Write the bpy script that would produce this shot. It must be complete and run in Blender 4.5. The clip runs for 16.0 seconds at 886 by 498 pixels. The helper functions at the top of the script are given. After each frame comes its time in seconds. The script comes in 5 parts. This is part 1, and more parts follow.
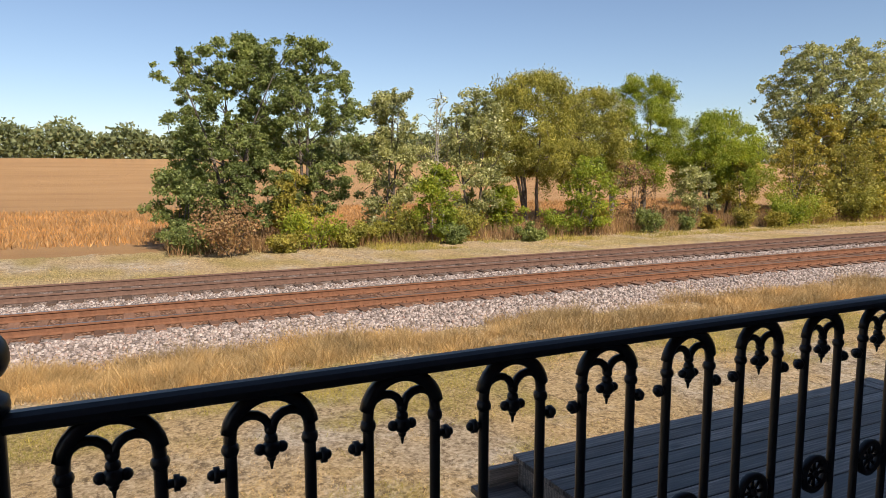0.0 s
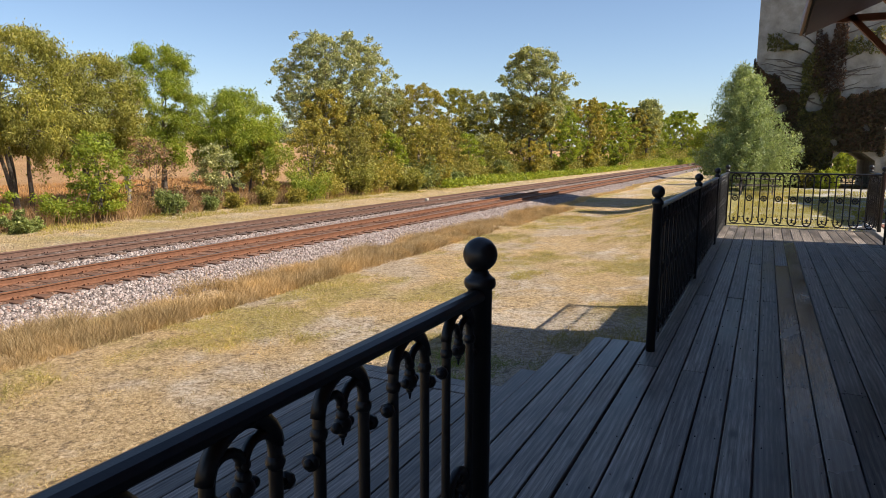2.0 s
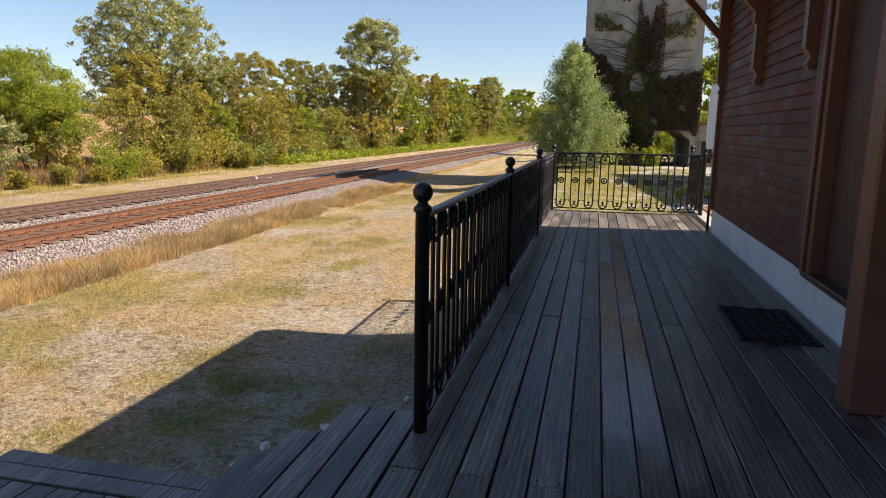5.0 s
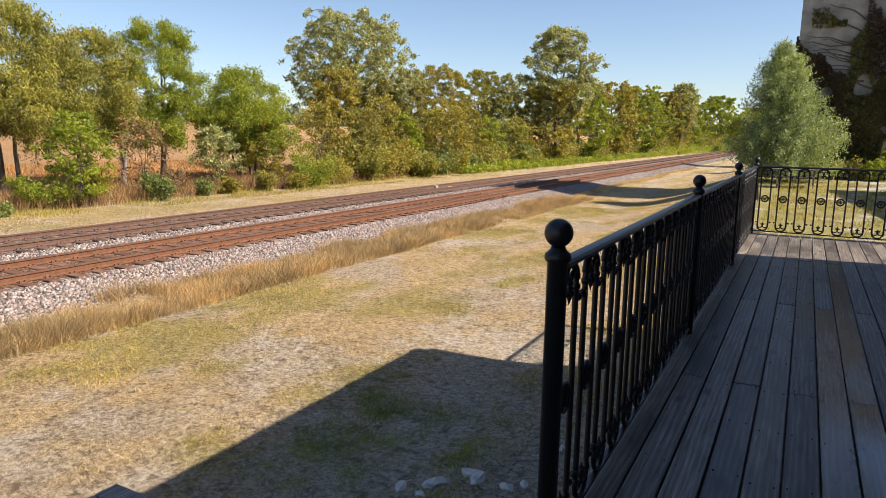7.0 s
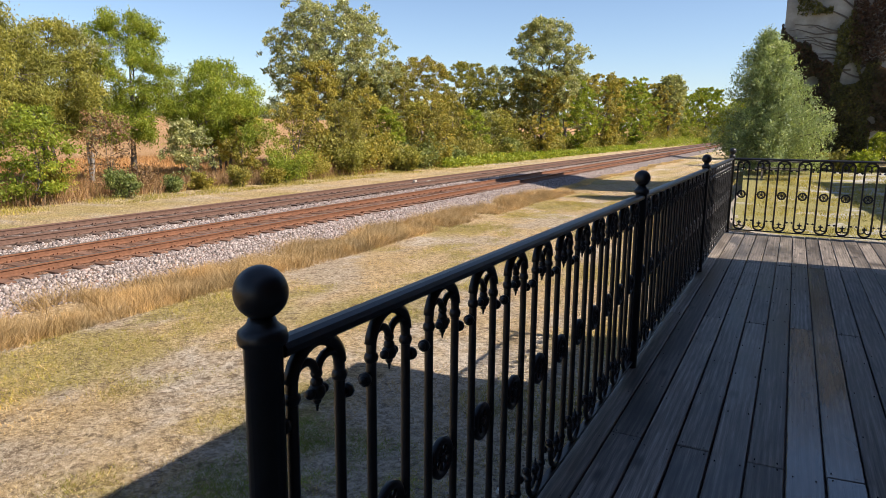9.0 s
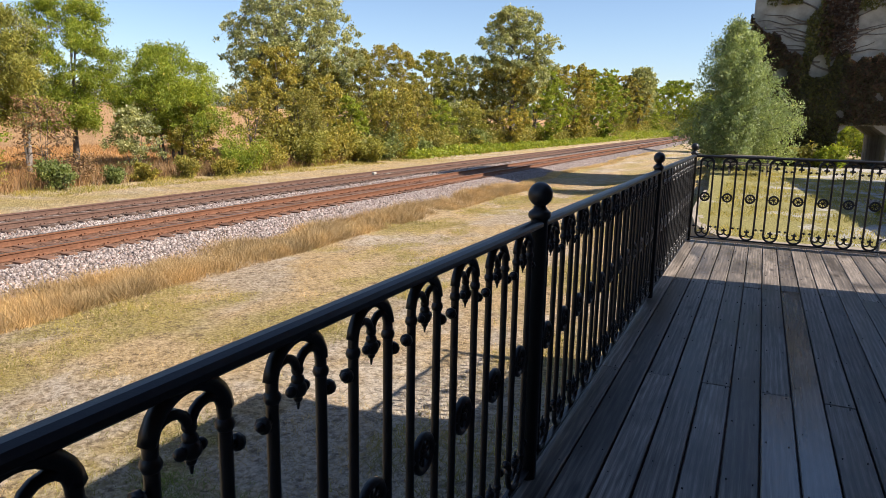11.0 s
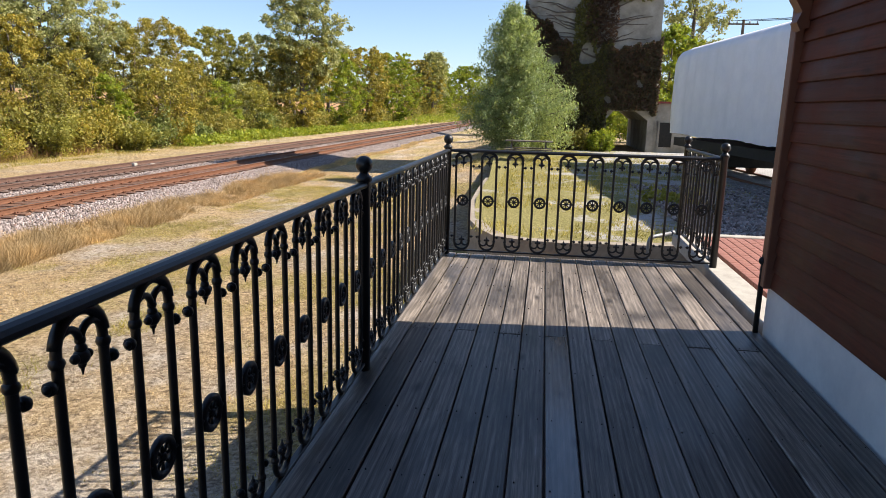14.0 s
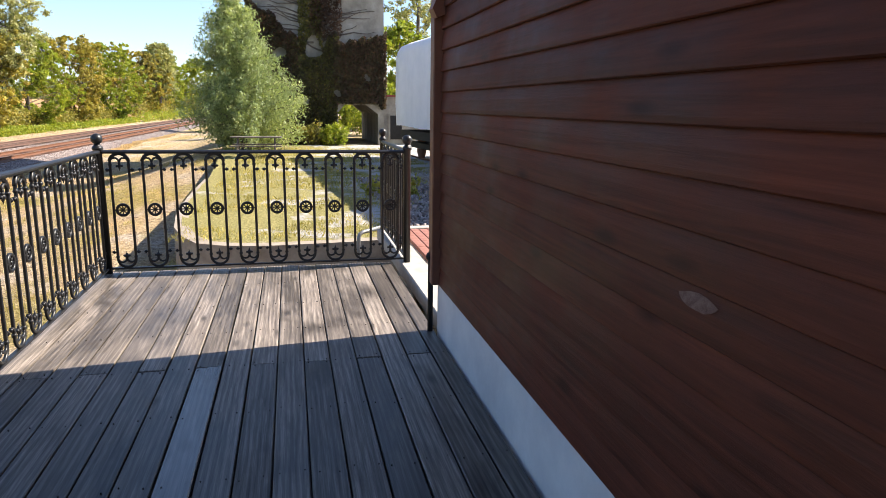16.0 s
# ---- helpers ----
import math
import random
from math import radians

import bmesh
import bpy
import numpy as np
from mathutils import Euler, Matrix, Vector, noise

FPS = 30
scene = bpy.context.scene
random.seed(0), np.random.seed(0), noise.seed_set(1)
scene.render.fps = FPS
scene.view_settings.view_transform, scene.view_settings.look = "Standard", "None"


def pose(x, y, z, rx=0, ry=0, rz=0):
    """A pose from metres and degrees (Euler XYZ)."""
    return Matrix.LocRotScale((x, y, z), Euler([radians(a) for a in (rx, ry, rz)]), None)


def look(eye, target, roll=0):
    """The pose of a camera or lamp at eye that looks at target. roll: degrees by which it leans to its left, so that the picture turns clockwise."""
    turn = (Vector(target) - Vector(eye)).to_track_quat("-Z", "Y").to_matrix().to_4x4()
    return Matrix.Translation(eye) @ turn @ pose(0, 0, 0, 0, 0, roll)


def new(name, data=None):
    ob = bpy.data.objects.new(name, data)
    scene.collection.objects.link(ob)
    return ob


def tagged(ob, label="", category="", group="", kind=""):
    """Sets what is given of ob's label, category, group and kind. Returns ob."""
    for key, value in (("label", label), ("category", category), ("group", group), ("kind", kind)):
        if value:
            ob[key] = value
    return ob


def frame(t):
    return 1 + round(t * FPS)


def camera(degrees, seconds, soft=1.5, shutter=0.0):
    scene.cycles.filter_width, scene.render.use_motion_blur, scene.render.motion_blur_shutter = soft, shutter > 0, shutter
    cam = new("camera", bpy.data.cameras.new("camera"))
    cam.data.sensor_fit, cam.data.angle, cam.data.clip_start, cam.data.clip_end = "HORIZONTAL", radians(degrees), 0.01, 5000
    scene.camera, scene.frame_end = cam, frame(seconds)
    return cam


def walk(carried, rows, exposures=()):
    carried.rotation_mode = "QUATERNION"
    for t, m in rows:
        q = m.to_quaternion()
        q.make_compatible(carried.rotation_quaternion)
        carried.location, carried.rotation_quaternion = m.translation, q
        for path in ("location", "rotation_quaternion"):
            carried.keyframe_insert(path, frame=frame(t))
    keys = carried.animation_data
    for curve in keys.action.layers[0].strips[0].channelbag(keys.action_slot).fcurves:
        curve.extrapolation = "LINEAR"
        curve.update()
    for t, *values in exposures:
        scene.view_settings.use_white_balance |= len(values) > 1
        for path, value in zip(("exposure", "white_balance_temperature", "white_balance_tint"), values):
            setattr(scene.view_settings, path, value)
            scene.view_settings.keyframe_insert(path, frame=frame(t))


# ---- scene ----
cam = camera(67.1, 16.0, soft=0.65)
PATH = [
    (0, (1.204, -15.698, 1.424), (-0.583, -14.829, 1.195), -0.0),
    (0.5, (0.965, -15.421, 1.433), (-0.512, -14.097, 1.179), 0.0),
    (1, (0.829, -15.065, 1.427), (-0.406, -13.515, 1.16), 0.3),
    (1.5, (0.693, -14.69, 1.427), (-0.392, -13.033, 1.152), 0.3),
    (2, (0.664, -14.359, 1.415), (-0.191, -12.574, 1.127), 0.3),
    (2.5, (0.717, -14.042, 1.426), (0.067, -12.178, 1.106), 0.5),
    (3, (0.804, -13.719, 1.426), (0.301, -11.814, 1.085), 0.7),
    (3.2, (0.829, -13.57, 1.433), (0.386, -11.651, 1.084), 0.7),
    (5.3, (0.701, -12.19, 1.427), (0.271, -10.27, 1.072), 1.0),
    (5.5, (0.651, -12.031, 1.412), (0.075, -10.148, 1.057), 1.2),
    (6, (0.525, -11.708, 1.412), (-0.291, -9.915, 1.065), 1.0),
    (6.5, (0.511, -11.659, 1.425), (-0.346, -9.884, 1.088), 1.1),
    (7, (0.666, -11.516, 1.445), (-0.266, -9.778, 1.109), 0.9),
    (7.5, (0.754, -11.291, 1.432), (-0.213, -9.572, 1.098), 0.9),
    (8, (0.751, -11.028, 1.432), (-0.216, -9.311, 1.091), 1.0),
    (8.5, (0.773, -10.687, 1.425), (-0.163, -8.955, 1.073), 0.9),
    (10.8, (0.701, -8.907, 1.4), (-0.148, -7.133, 1.039), 0.2),
    (11, (0.726, -8.746, 1.412), (-0.106, -6.967, 1.032), 1.1),
    (11.5, (0.816, -8.395, 1.435), (0.015, -6.603, 1.048), 1.1),
    (12, (0.82, -8.035, 1.434), (0.091, -6.214, 1.047), 1.2),
    (12.5, (0.861, -7.659, 1.439), (0.294, -5.781, 1.049), 1.2),
    (13, (0.889, -7.271, 1.434), (0.423, -5.367, 1.037), 1.3),
    (13.5, (0.877, -6.921, 1.433), (0.506, -4.997, 1.03), 1.3),
    (14, (0.93, -6.58, 1.448), (0.648, -4.644, 1.034), 1.4),
    (14.5, (1.007, -6.335, 1.462), (0.76, -4.393, 1.051), 1.1),
    (15, (1.077, -6.217, 1.443), (0.957, -4.262, 1.037), 1.1),
    (15.5, (1.32, -6.128, 1.428), (1.488, -4.177, 1.02), 0.8),
    (16, (1.563, -6.079, 1.444), (1.998, -4.172, 1.028), 0.8),
]
EXPOSURES = [(0, 0.55, 6750, 13), (1.5, 0.65, 6500, 12), (3, 0.8, 6600, 13), (5.5, 0.8, 6800, 14), (8.5, 0.8, 6450, 13), (11, 0.85, 6350, 13),
             (12.5, 0.9, 6300, 12), (14, 0.95, 6300, 12), (15.5, 1.06, 6300, 13), (16, 1.42, 6350, 13)]
walk(cam, [(t, look(e, g, r)) for t, e, g, r in PATH], EXPOSURES)

# ---- light ----
SUN_EL, SUN_K = radians(44), 0.13          # height of the sun; it stands over +x, a little towards +y
sun_dir = Vector((math.cos(SUN_EL), SUN_K * math.cos(SUN_EL), math.sin(SUN_EL))).normalized()
world = bpy.data.worlds.new("world")
scene.world = world
world.use_nodes = True
wt = world.node_tree
sky = wt.nodes.new("ShaderNodeTexSky")
sky.sky_type = "NISHITA"
sky.sun_disc = False
sky.sun_elevation = SUN_EL
sky.sun_rotation = radians(90) - math.atan(SUN_K)
sky.air_density, sky.dust_density, sky.ozone_density = 0.9, 0.6, 2.2
sky.altitude = 300
wt.nodes["Background"].inputs["Strength"].default_value = 0.092
wt.links.new(sky.outputs[0], wt.nodes["Background"].inputs[0])
sun = new("sun", bpy.data.lights.new("sun", "SUN"))
sun.data.energy, sun.data.angle, sun.data.color = 5.0, radians(0.53), (1.0, 0.905, 0.75)
sun.matrix_world = look(sun_dir * 100, (0, 0, 0))


# ---- materials ----
def mat(name, rough=0.8, metal=0.0, spec=0.4):
    m = bpy.data.materials.new(name)
    m.use_nodes = True
    b = m.node_tree.nodes["Principled BSDF"]
    b.inputs["Roughness"].default_value = rough
    b.inputs["Metallic"].default_value = metal
    b.inputs["Specular IOR Level"].default_value = spec
    return m, m.node_tree, b


def node(t, kind, **kw):
    n = t.nodes.new(kind)
    for k, v in kw.items():
        if k == "op":
            n.operation = v
        elif k == "blend":
            n.data_type, n.blend_type = "RGBA", v
        else:
            n.inputs[k].default_value = v
    return n


def coords(t, scale=(1, 1, 1), which="Object"):
    c = t.nodes.new("ShaderNodeTexCoord")
    m = node(t, "ShaderNodeMapping", Scale=scale)
    t.links.new(c.outputs[which], m.inputs["Vector"])
    return m.outputs[0]


def world_pos(t, scale=(1, 1, 1)):
    g = t.nodes.new("ShaderNodeNewGeometry")
    m = node(t, "ShaderNodeMapping", Scale=scale)
    t.links.new(g.outputs["Position"], m.inputs["Vector"])
    return m.outputs[0]


def noise_tex(t, vec, scale, detail=4.0, rough=0.6, distort=0.0):
    n = node(t, "ShaderNodeTexNoise", Scale=scale, Detail=detail, Roughness=rough, Distortion=distort)
    t.links.new(vec, n.inputs["Vector"])
    return n.outputs[0]


def ramp(t, fac, stops):
    r = t.nodes.new("ShaderNodeValToRGB")
    e = r.color_ramp.elements
    while len(e) < len(stops):
        e.new(0.5)
    for k, (p, c) in zip(e, stops):
        k.position = p
        k.color = (*c, 1) if len(c) == 3 else c
    t.links.new(fac, r.inputs[0])
    return r.outputs[0]


def mix(t, fac, a, b, how="MIX"):
    m = t.nodes.new("ShaderNodeMix")
    m.data_type, m.blend_type = "RGBA", how
    for s, v in ((m.inputs[0], fac), (m.inputs[6], a), (m.inputs[7], b)):
        if isinstance(v, bpy.types.NodeSocket):
            t.links.new(v, s)
        else:
            s.default_value = v if not isinstance(v, tuple) else (*v, 1)
    return m.outputs[2]


def math_node(t, op, a, b=0.0, clamp=False):
    m = node(t, "ShaderNodeMath", op=op)
    m.use_clamp = clamp
    for s, v in ((m.inputs[0], a), (m.inputs[1], b)):
        if isinstance(v, bpy.types.NodeSocket):
            t.links.new(v, s)
        else:
            s.default_value = v
    return m.outputs[0]


def bump(t, b, height, strength=0.4, distance=0.01):
    n = node(t, "ShaderNodeBump", Strength=strength, Distance=distance)
    t.links.new(height, n.inputs["Height"])
    t.links.new(n.outputs[0], b.inputs["Normal"])


def rand_value(t, island=False):
    if island:
        return t.nodes.new("ShaderNodeNewGeometry").outputs["Random Per Island"]
    return t.nodes.new("ShaderNodeObjectInfo").outputs["Random"]


def ocol(t, b, out):
    t.links.new(out, b.inputs["Base Color"])


def make_plain(name, c0, c1, scale=6, rough=0.7, metal=0.0, strength=0.3, dist=0.004, spec=0.4):
    m, t, b = mat(name, rough, metal, spec)
    v = coords(t)
    n = noise_tex(t, v, scale, 6, 0.65)
    ocol(t, b, ramp(t, n, [(0.3, c0), (0.7, c1)]))
    bump(t, b, noise_tex(t, v, scale * 8, 4), strength, dist)
    return m


def make_wood(name, dark, light, along=(1, 0.06, 1), rough=0.75, seams=0.35, tone=0.45, spec=0.35):
    """Weathered board; the grain runs along local y."""
    m, t, b = mat(name, rough, 0, spec)
    r = rand_value(t)
    off = node(t, "ShaderNodeVectorMath", op="ADD")
    comb = t.nodes.new("ShaderNodeCombineXYZ")
    t.links.new(math_node(t, "MULTIPLY", r, 37.0), comb.inputs[0])
    t.links.new(math_node(t, "MULTIPLY", r, 91.0), comb.inputs[1])
    c = t.nodes.new("ShaderNodeTexCoord")
    t.links.new(c.outputs["Object"], off.inputs[0])
    t.links.new(comb.outputs[0], off.inputs[1])
    mp = node(t, "ShaderNodeMapping", Scale=along)
    t.links.new(off.outputs[0], mp.inputs["Vector"])
    fine = noise_tex(t, mp.outputs[0], 55, 6, 0.7, 0.6)
    ring = noise_tex(t, mp.outputs[0], 14, 3, 0.5, 2.2)
    blot = noise_tex(t, off.outputs[0], 2.2, 4, 0.6)
    f = mix(t, 0.5, fine, ring)
    base = ramp(t, f, [(0.28, dark), (0.5, tuple((a + d) / 2 for a, d in zip(dark, light))), (0.72, light)])
    tonef = math_node(t, "ADD", math_node(t, "MULTIPLY", r, tone), 1.0 - tone / 2)
    shade = ramp(t, blot, [(0.25, (0.62, 0.62, 0.64)), (0.6, (1, 1, 1)), (0.85, (1.18, 1.14, 1.1))])
    col = mix(t, 1.0, base, shade, "MULTIPLY")
    tc = t.nodes.new("ShaderNodeCombineColor")
    for i in range(3):
        t.links.new(tonef, tc.inputs[i])
    col = mix(t, 1.0, col, tc.outputs[0], "MULTIPLY")
    knots = node(t, "ShaderNodeTexVoronoi", Scale=1.0)
    km = node(t, "ShaderNodeMapping", Scale=(6.5, 2.1, 6.5))
    t.links.new(off.outputs[0], km.inputs["Vector"])
    t.links.new(km.outputs[0], knots.inputs["Vector"])
    kf = ramp(t, knots.outputs["Distance"], [(0.06, (1, 1, 1)), (0.2, (0, 0, 0))])
    col = mix(t, math_node(t, "MULTIPLY", kf, 0.7), col, tuple(d * 0.45 for d in dark))
    ocol(t, b, col)
    rr = ramp(t, blot, [(0.3, (rough - 0.22,) * 3), (0.7, (rough + 0.1,) * 3)])
    t.links.new(rr, b.inputs["Roughness"])
    bump(t, b, f, seams, 0.006)
    return m


def make_deck(name, dark, mid, light, rough, spec, tone, stain, relief=0.35):
    """Weathered softwood plank: fine grain and cathedral figure along local y, knots and dark damp stains."""
    m, t, b = mat(name, rough, 0, spec)
    r = rand_value(t)
    comb = t.nodes.new("ShaderNodeCombineXYZ")
    for i, k in enumerate((37.0, 91.0, 13.0)):
        t.links.new(math_node(t, "MULTIPLY", r, k), comb.inputs[i])
    off = node(t, "ShaderNodeVectorMath", op="ADD")
    t.links.new(t.nodes.new("ShaderNodeTexCoord").outputs["Object"], off.inputs[0])
    t.links.new(comb.outputs[0], off.inputs[1])

    def stretched(k):
        mp = node(t, "ShaderNodeMapping", Scale=(1, k, 1))
        t.links.new(off.outputs[0], mp.inputs["Vector"])
        return mp.outputs[0]
    fine = noise_tex(t, stretched(0.025), 190, 4, 0.65, 0.3)
    band = noise_tex(t, stretched(0.05), 38, 4, 0.6, 0.8)
    wv = node(t, "ShaderNodeTexWave", Scale=11.0, Distortion=9.0, Detail=2.0)
    wv.inputs["Detail Scale"].default_value = 0.35
    t.links.new(stretched(0.1), wv.inputs["Vector"])
    f = mix(t, 0.5, fine, band)
    f = mix(t, 0.09, f, wv.outputs["Fac"])
    base = ramp(t, f, [(0.31, dark), (0.5, mid), (0.7, light)])
    blot = noise_tex(t, stretched(0.4), 2.1, 4, 0.55, 0.6)
    col = mix(t, 1.0, base, ramp(t, blot, [(0.3, (1 - stain,) * 3), (0.52, (1, 1, 1)), (0.75, (1.2, 1.19, 1.17))]), "MULTIPLY")
    tc = t.nodes.new("ShaderNodeCombineColor")
    tonef = math_node(t, "ADD", math_node(t, "MULTIPLY", r, tone), 1.0 - tone / 2)
    for i in range(3):
        t.links.new(tonef, tc.inputs[i])
    col = mix(t, 1.0, col, tc.outputs[0], "MULTIPLY")
    knots = node(t, "ShaderNodeTexVoronoi", Scale=1.0)
    km = node(t, "ShaderNodeMapping", Scale=(5.5, 1.9, 5.5))
    t.links.new(off.outputs[0], km.inputs["Vector"])
    t.links.new(km.outputs[0], knots.inputs["Vector"])
    kf = ramp(t, knots.outputs["Distance"], [(0.05, (1, 1, 1)), (0.17, (0, 0, 0))])
    col = mix(t, math_node(t, "MULTIPLY", kf, 0.75), col, tuple(d * 0.6 for d in dark))
    ocol(t, b, col)
    t.links.new(ramp(t, blot, [(0.3, (rough - 0.16,) * 3), (0.7, (rough + 0.1,) * 3)]), b.inputs["Roughness"])
    bump(t, b, f, relief, 0.003)
    return m


M_DECK = make_deck("weathered_deck_wood", (0.04, 0.033, 0.029), (0.15, 0.126, 0.107), (0.36, 0.306, 0.262), 0.46, 0.42, 0.75, 0.74)
M_DECKWORN = make_deck("smooth_worn_deck_wood", (0.07, 0.061, 0.054), (0.16, 0.139, 0.122), (0.3, 0.262, 0.232), 0.22, 1.0, 0.2, 0.5, 0.1)
M_SIDING = make_wood("brown_siding_wood", (0.056, 0.0175, 0.01), (0.155, 0.044, 0.023), along=(1, 0.05, 1), rough=0.66, seams=0.5, tone=0.3, spec=0.2)
M_TRIM = make_plain("brown_trim_paint", (0.155, 0.062, 0.038), (0.20, 0.085, 0.052), 5, 0.5)
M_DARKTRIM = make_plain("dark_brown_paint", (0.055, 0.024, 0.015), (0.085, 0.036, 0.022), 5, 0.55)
M_DOORRED = make_plain("red_door_paint", (0.17, 0.028, 0.02), (0.23, 0.04, 0.028), 4, 0.45)
M_WHITE = make_plain("white_foundation_paint", (0.62, 0.63, 0.64), (0.8, 0.8, 0.79), 3, 0.6)
M_IRON = make_plain("black_painted_iron", (0.006, 0.006, 0.007), (0.014, 0.014, 0.015), 30, 0.38, 0.0, 0.25, 0.001, 0.5)
M_CONC = make_plain("pale_concrete", (0.34, 0.31, 0.27), (0.48, 0.45, 0.4), 7, 0.85, 0, 0.5, 0.006)
M_TARP = make_plain("white_tarp", (0.8, 0.81, 0.85), (0.9, 0.9, 0.93), 1.5, 0.5, 0, 0.2, 0.02)
M_RAILSIDE = make_plain("rusty_rail_steel", (0.12, 0.052, 0.028), (0.22, 0.1, 0.055), 9, 0.8, 0.1, 0.5, 0.003)
M_RAILHEAD = make_plain("worn_rail_head", (0.16, 0.14, 0.13), (0.3, 0.29, 0.29), 20, 0.33, 0.85, 0.2, 0.001)
M_OLDRAIL = make_plain("brown_rail_steel", (0.10, 0.055, 0.04), (0.17, 0.10, 0.075), 9, 0.8, 0.1, 0.5, 0.003)
M_GALV = make_plain("grey_steel", (0.2, 0.2, 0.2), (0.3, 0.3, 0.31), 12, 0.5, 0.6)
M_BLACK = make_plain("black_steel", (0.008, 0.008, 0.008), (0.02, 0.018, 0.016), 10, 0.7)
M_RUBBER = make_plain("black_rubber", (0.01, 0.01, 0.011), (0.022, 0.022, 0.023), 25, 0.75)
M_ROOF = make_plain("grey_shingle", (0.08, 0.075, 0.07), (0.15, 0.14, 0.13), 9, 0.9)


def make_glass(name):
    m, t, b = mat(name, 0.05, 0, 0.5)
    b.inputs["Base Color"].default_value = (0.02, 0.022, 0.025, 1)
    b.inputs["Transmission Weight"].default_value = 0.6
    return m


M_GLASS = make_glass("window_glass")


def make_leaf(name, dark, light, warm, trans=0.38, glow=(1.25, 1.25, 0.7)):
    m, t, b = mat(name, 0.55, 0, 0.35)
    r = rand_value(t, True)
    v = world_pos(t)
    big = noise_tex(t, v, 0.35, 3)
    tuft = noise_tex(t, v, 1.5, 3, 0.6)
    c = ramp(t, r, [(0.0, dark), (0.4, light), (0.85, tuple(0.7 * a + 0.3 * d for a, d in zip(light, dark))), (1.0, warm)])
    c2 = mix(t, 1.0, c, ramp(t, big, [(0.3, (0.78, 0.8, 0.8)), (0.7, (1.2, 1.12, 0.95))]), "MULTIPLY")
    c2 = mix(t, 1.0, c2, ramp(t, tuft, [(0.32, (0.85, 0.88, 0.88)), (0.5, (1.2, 1.2, 1.18)), (0.7, (1.6, 1.53, 1.35))]), "MULTIPLY")
    ocol(t, b, c2)
    tr = t.nodes.new("ShaderNodeBsdfTranslucent")
    t.links.new(mix(t, 1.0, c2, glow, "MULTIPLY"), tr.inputs[0])
    ms = t.nodes.new("ShaderNodeMixShader")
    ms.inputs[0].default_value = trans
    t.links.new(b.outputs[0], ms.inputs[1])
    t.links.new(tr.outputs[0], ms.inputs[2])
    t.links.new(ms.outputs[0], t.nodes["Material Output"].inputs[0])
    return m


M_ELM = make_leaf("elm_leaves", (0.08, 0.11, 0.036), (0.17, 0.21, 0.075), (0.3, 0.32, 0.15))
M_WILLOW = make_leaf("willow_leaves", (0.14, 0.145, 0.03), (0.265, 0.26, 0.06), (0.38, 0.34, 0.11))
M_COTTON = make_leaf("cottonwood_leaves", (0.15, 0.165, 0.07), (0.3, 0.315, 0.15), (0.62, 0.61, 0.42))
M_YELLOW = make_leaf("yellowing_leaves", (0.16, 0.145, 0.028), (0.31, 0.275, 0.06), (0.4, 0.29, 0.09))
M_OLIVE = make_leaf("olive_leaves", (0.125, 0.122, 0.032), (0.255, 0.24, 0.06), (0.38, 0.29, 0.095))
M_LIME = make_leaf("bright_green_leaves", (0.135, 0.185, 0.022), (0.235, 0.285, 0.038), (0.38, 0.35, 0.06), 0.45)
M_CEDAR = make_leaf("cedar_sprays", (0.13, 0.17, 0.08), (0.27, 0.33, 0.165), (0.46, 0.5, 0.31), 0.4)
M_VINE = make_leaf("vine_leaves", (0.036, 0.034, 0.022), (0.072, 0.062, 0.036), (0.11, 0.075, 0.045), 0.3)
M_VINEGREEN = make_leaf("green_vine_leaves", (0.05, 0.055, 0.02), (0.11, 0.11, 0.035), (0.2, 0.16, 0.06), 0.3)
M_VINERED = make_leaf("red_vine_leaves", (0.04, 0.025, 0.02), (0.08, 0.046, 0.034), (0.13, 0.07, 0.045), 0.3)
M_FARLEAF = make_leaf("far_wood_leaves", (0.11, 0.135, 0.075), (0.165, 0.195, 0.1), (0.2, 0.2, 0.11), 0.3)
STRAW = (1.1, 1.0, 0.8)
M_DRYGRASS = make_leaf("dry_grass", (0.33, 0.245, 0.13), (0.48, 0.365, 0.205), (0.66, 0.535, 0.345), 0.25, STRAW)
M_GREENGRASS = make_leaf("green_grass", (0.18, 0.165, 0.038), (0.32, 0.275, 0.07), (0.5, 0.39, 0.15), 0.3)
M_FIELDGRASS = make_leaf("ripe_crop", (0.28, 0.15, 0.065), (0.42, 0.24, 0.105), (0.46, 0.29, 0.14), 0.3, STRAW)
M_STRIP = make_leaf("tall_dry_grass", (0.22, 0.15, 0.075), (0.38, 0.27, 0.14), (0.58, 0.45, 0.27), 0.25, STRAW)
M_FRESH = make_leaf("fresh_weeds", (0.11, 0.15, 0.03), (0.22, 0.28, 0.06), (0.32, 0.36, 0.1), 0.3)
M_WEED = make_leaf("brown_weeds", (0.15, 0.09, 0.05), (0.26, 0.165, 0.09), (0.26, 0.21, 0.08), 0.25, STRAW)
M_BARK = make_plain("grey_bark", (0.07, 0.055, 0.045), (0.16, 0.135, 0.115), 8, 0.9, 0, 0.8, 0.02)
M_PALEBARK = make_plain("pale_bark", (0.20, 0.17, 0.15), (0.34, 0.31, 0.28), 8, 0.9, 0, 0.6, 0.015)


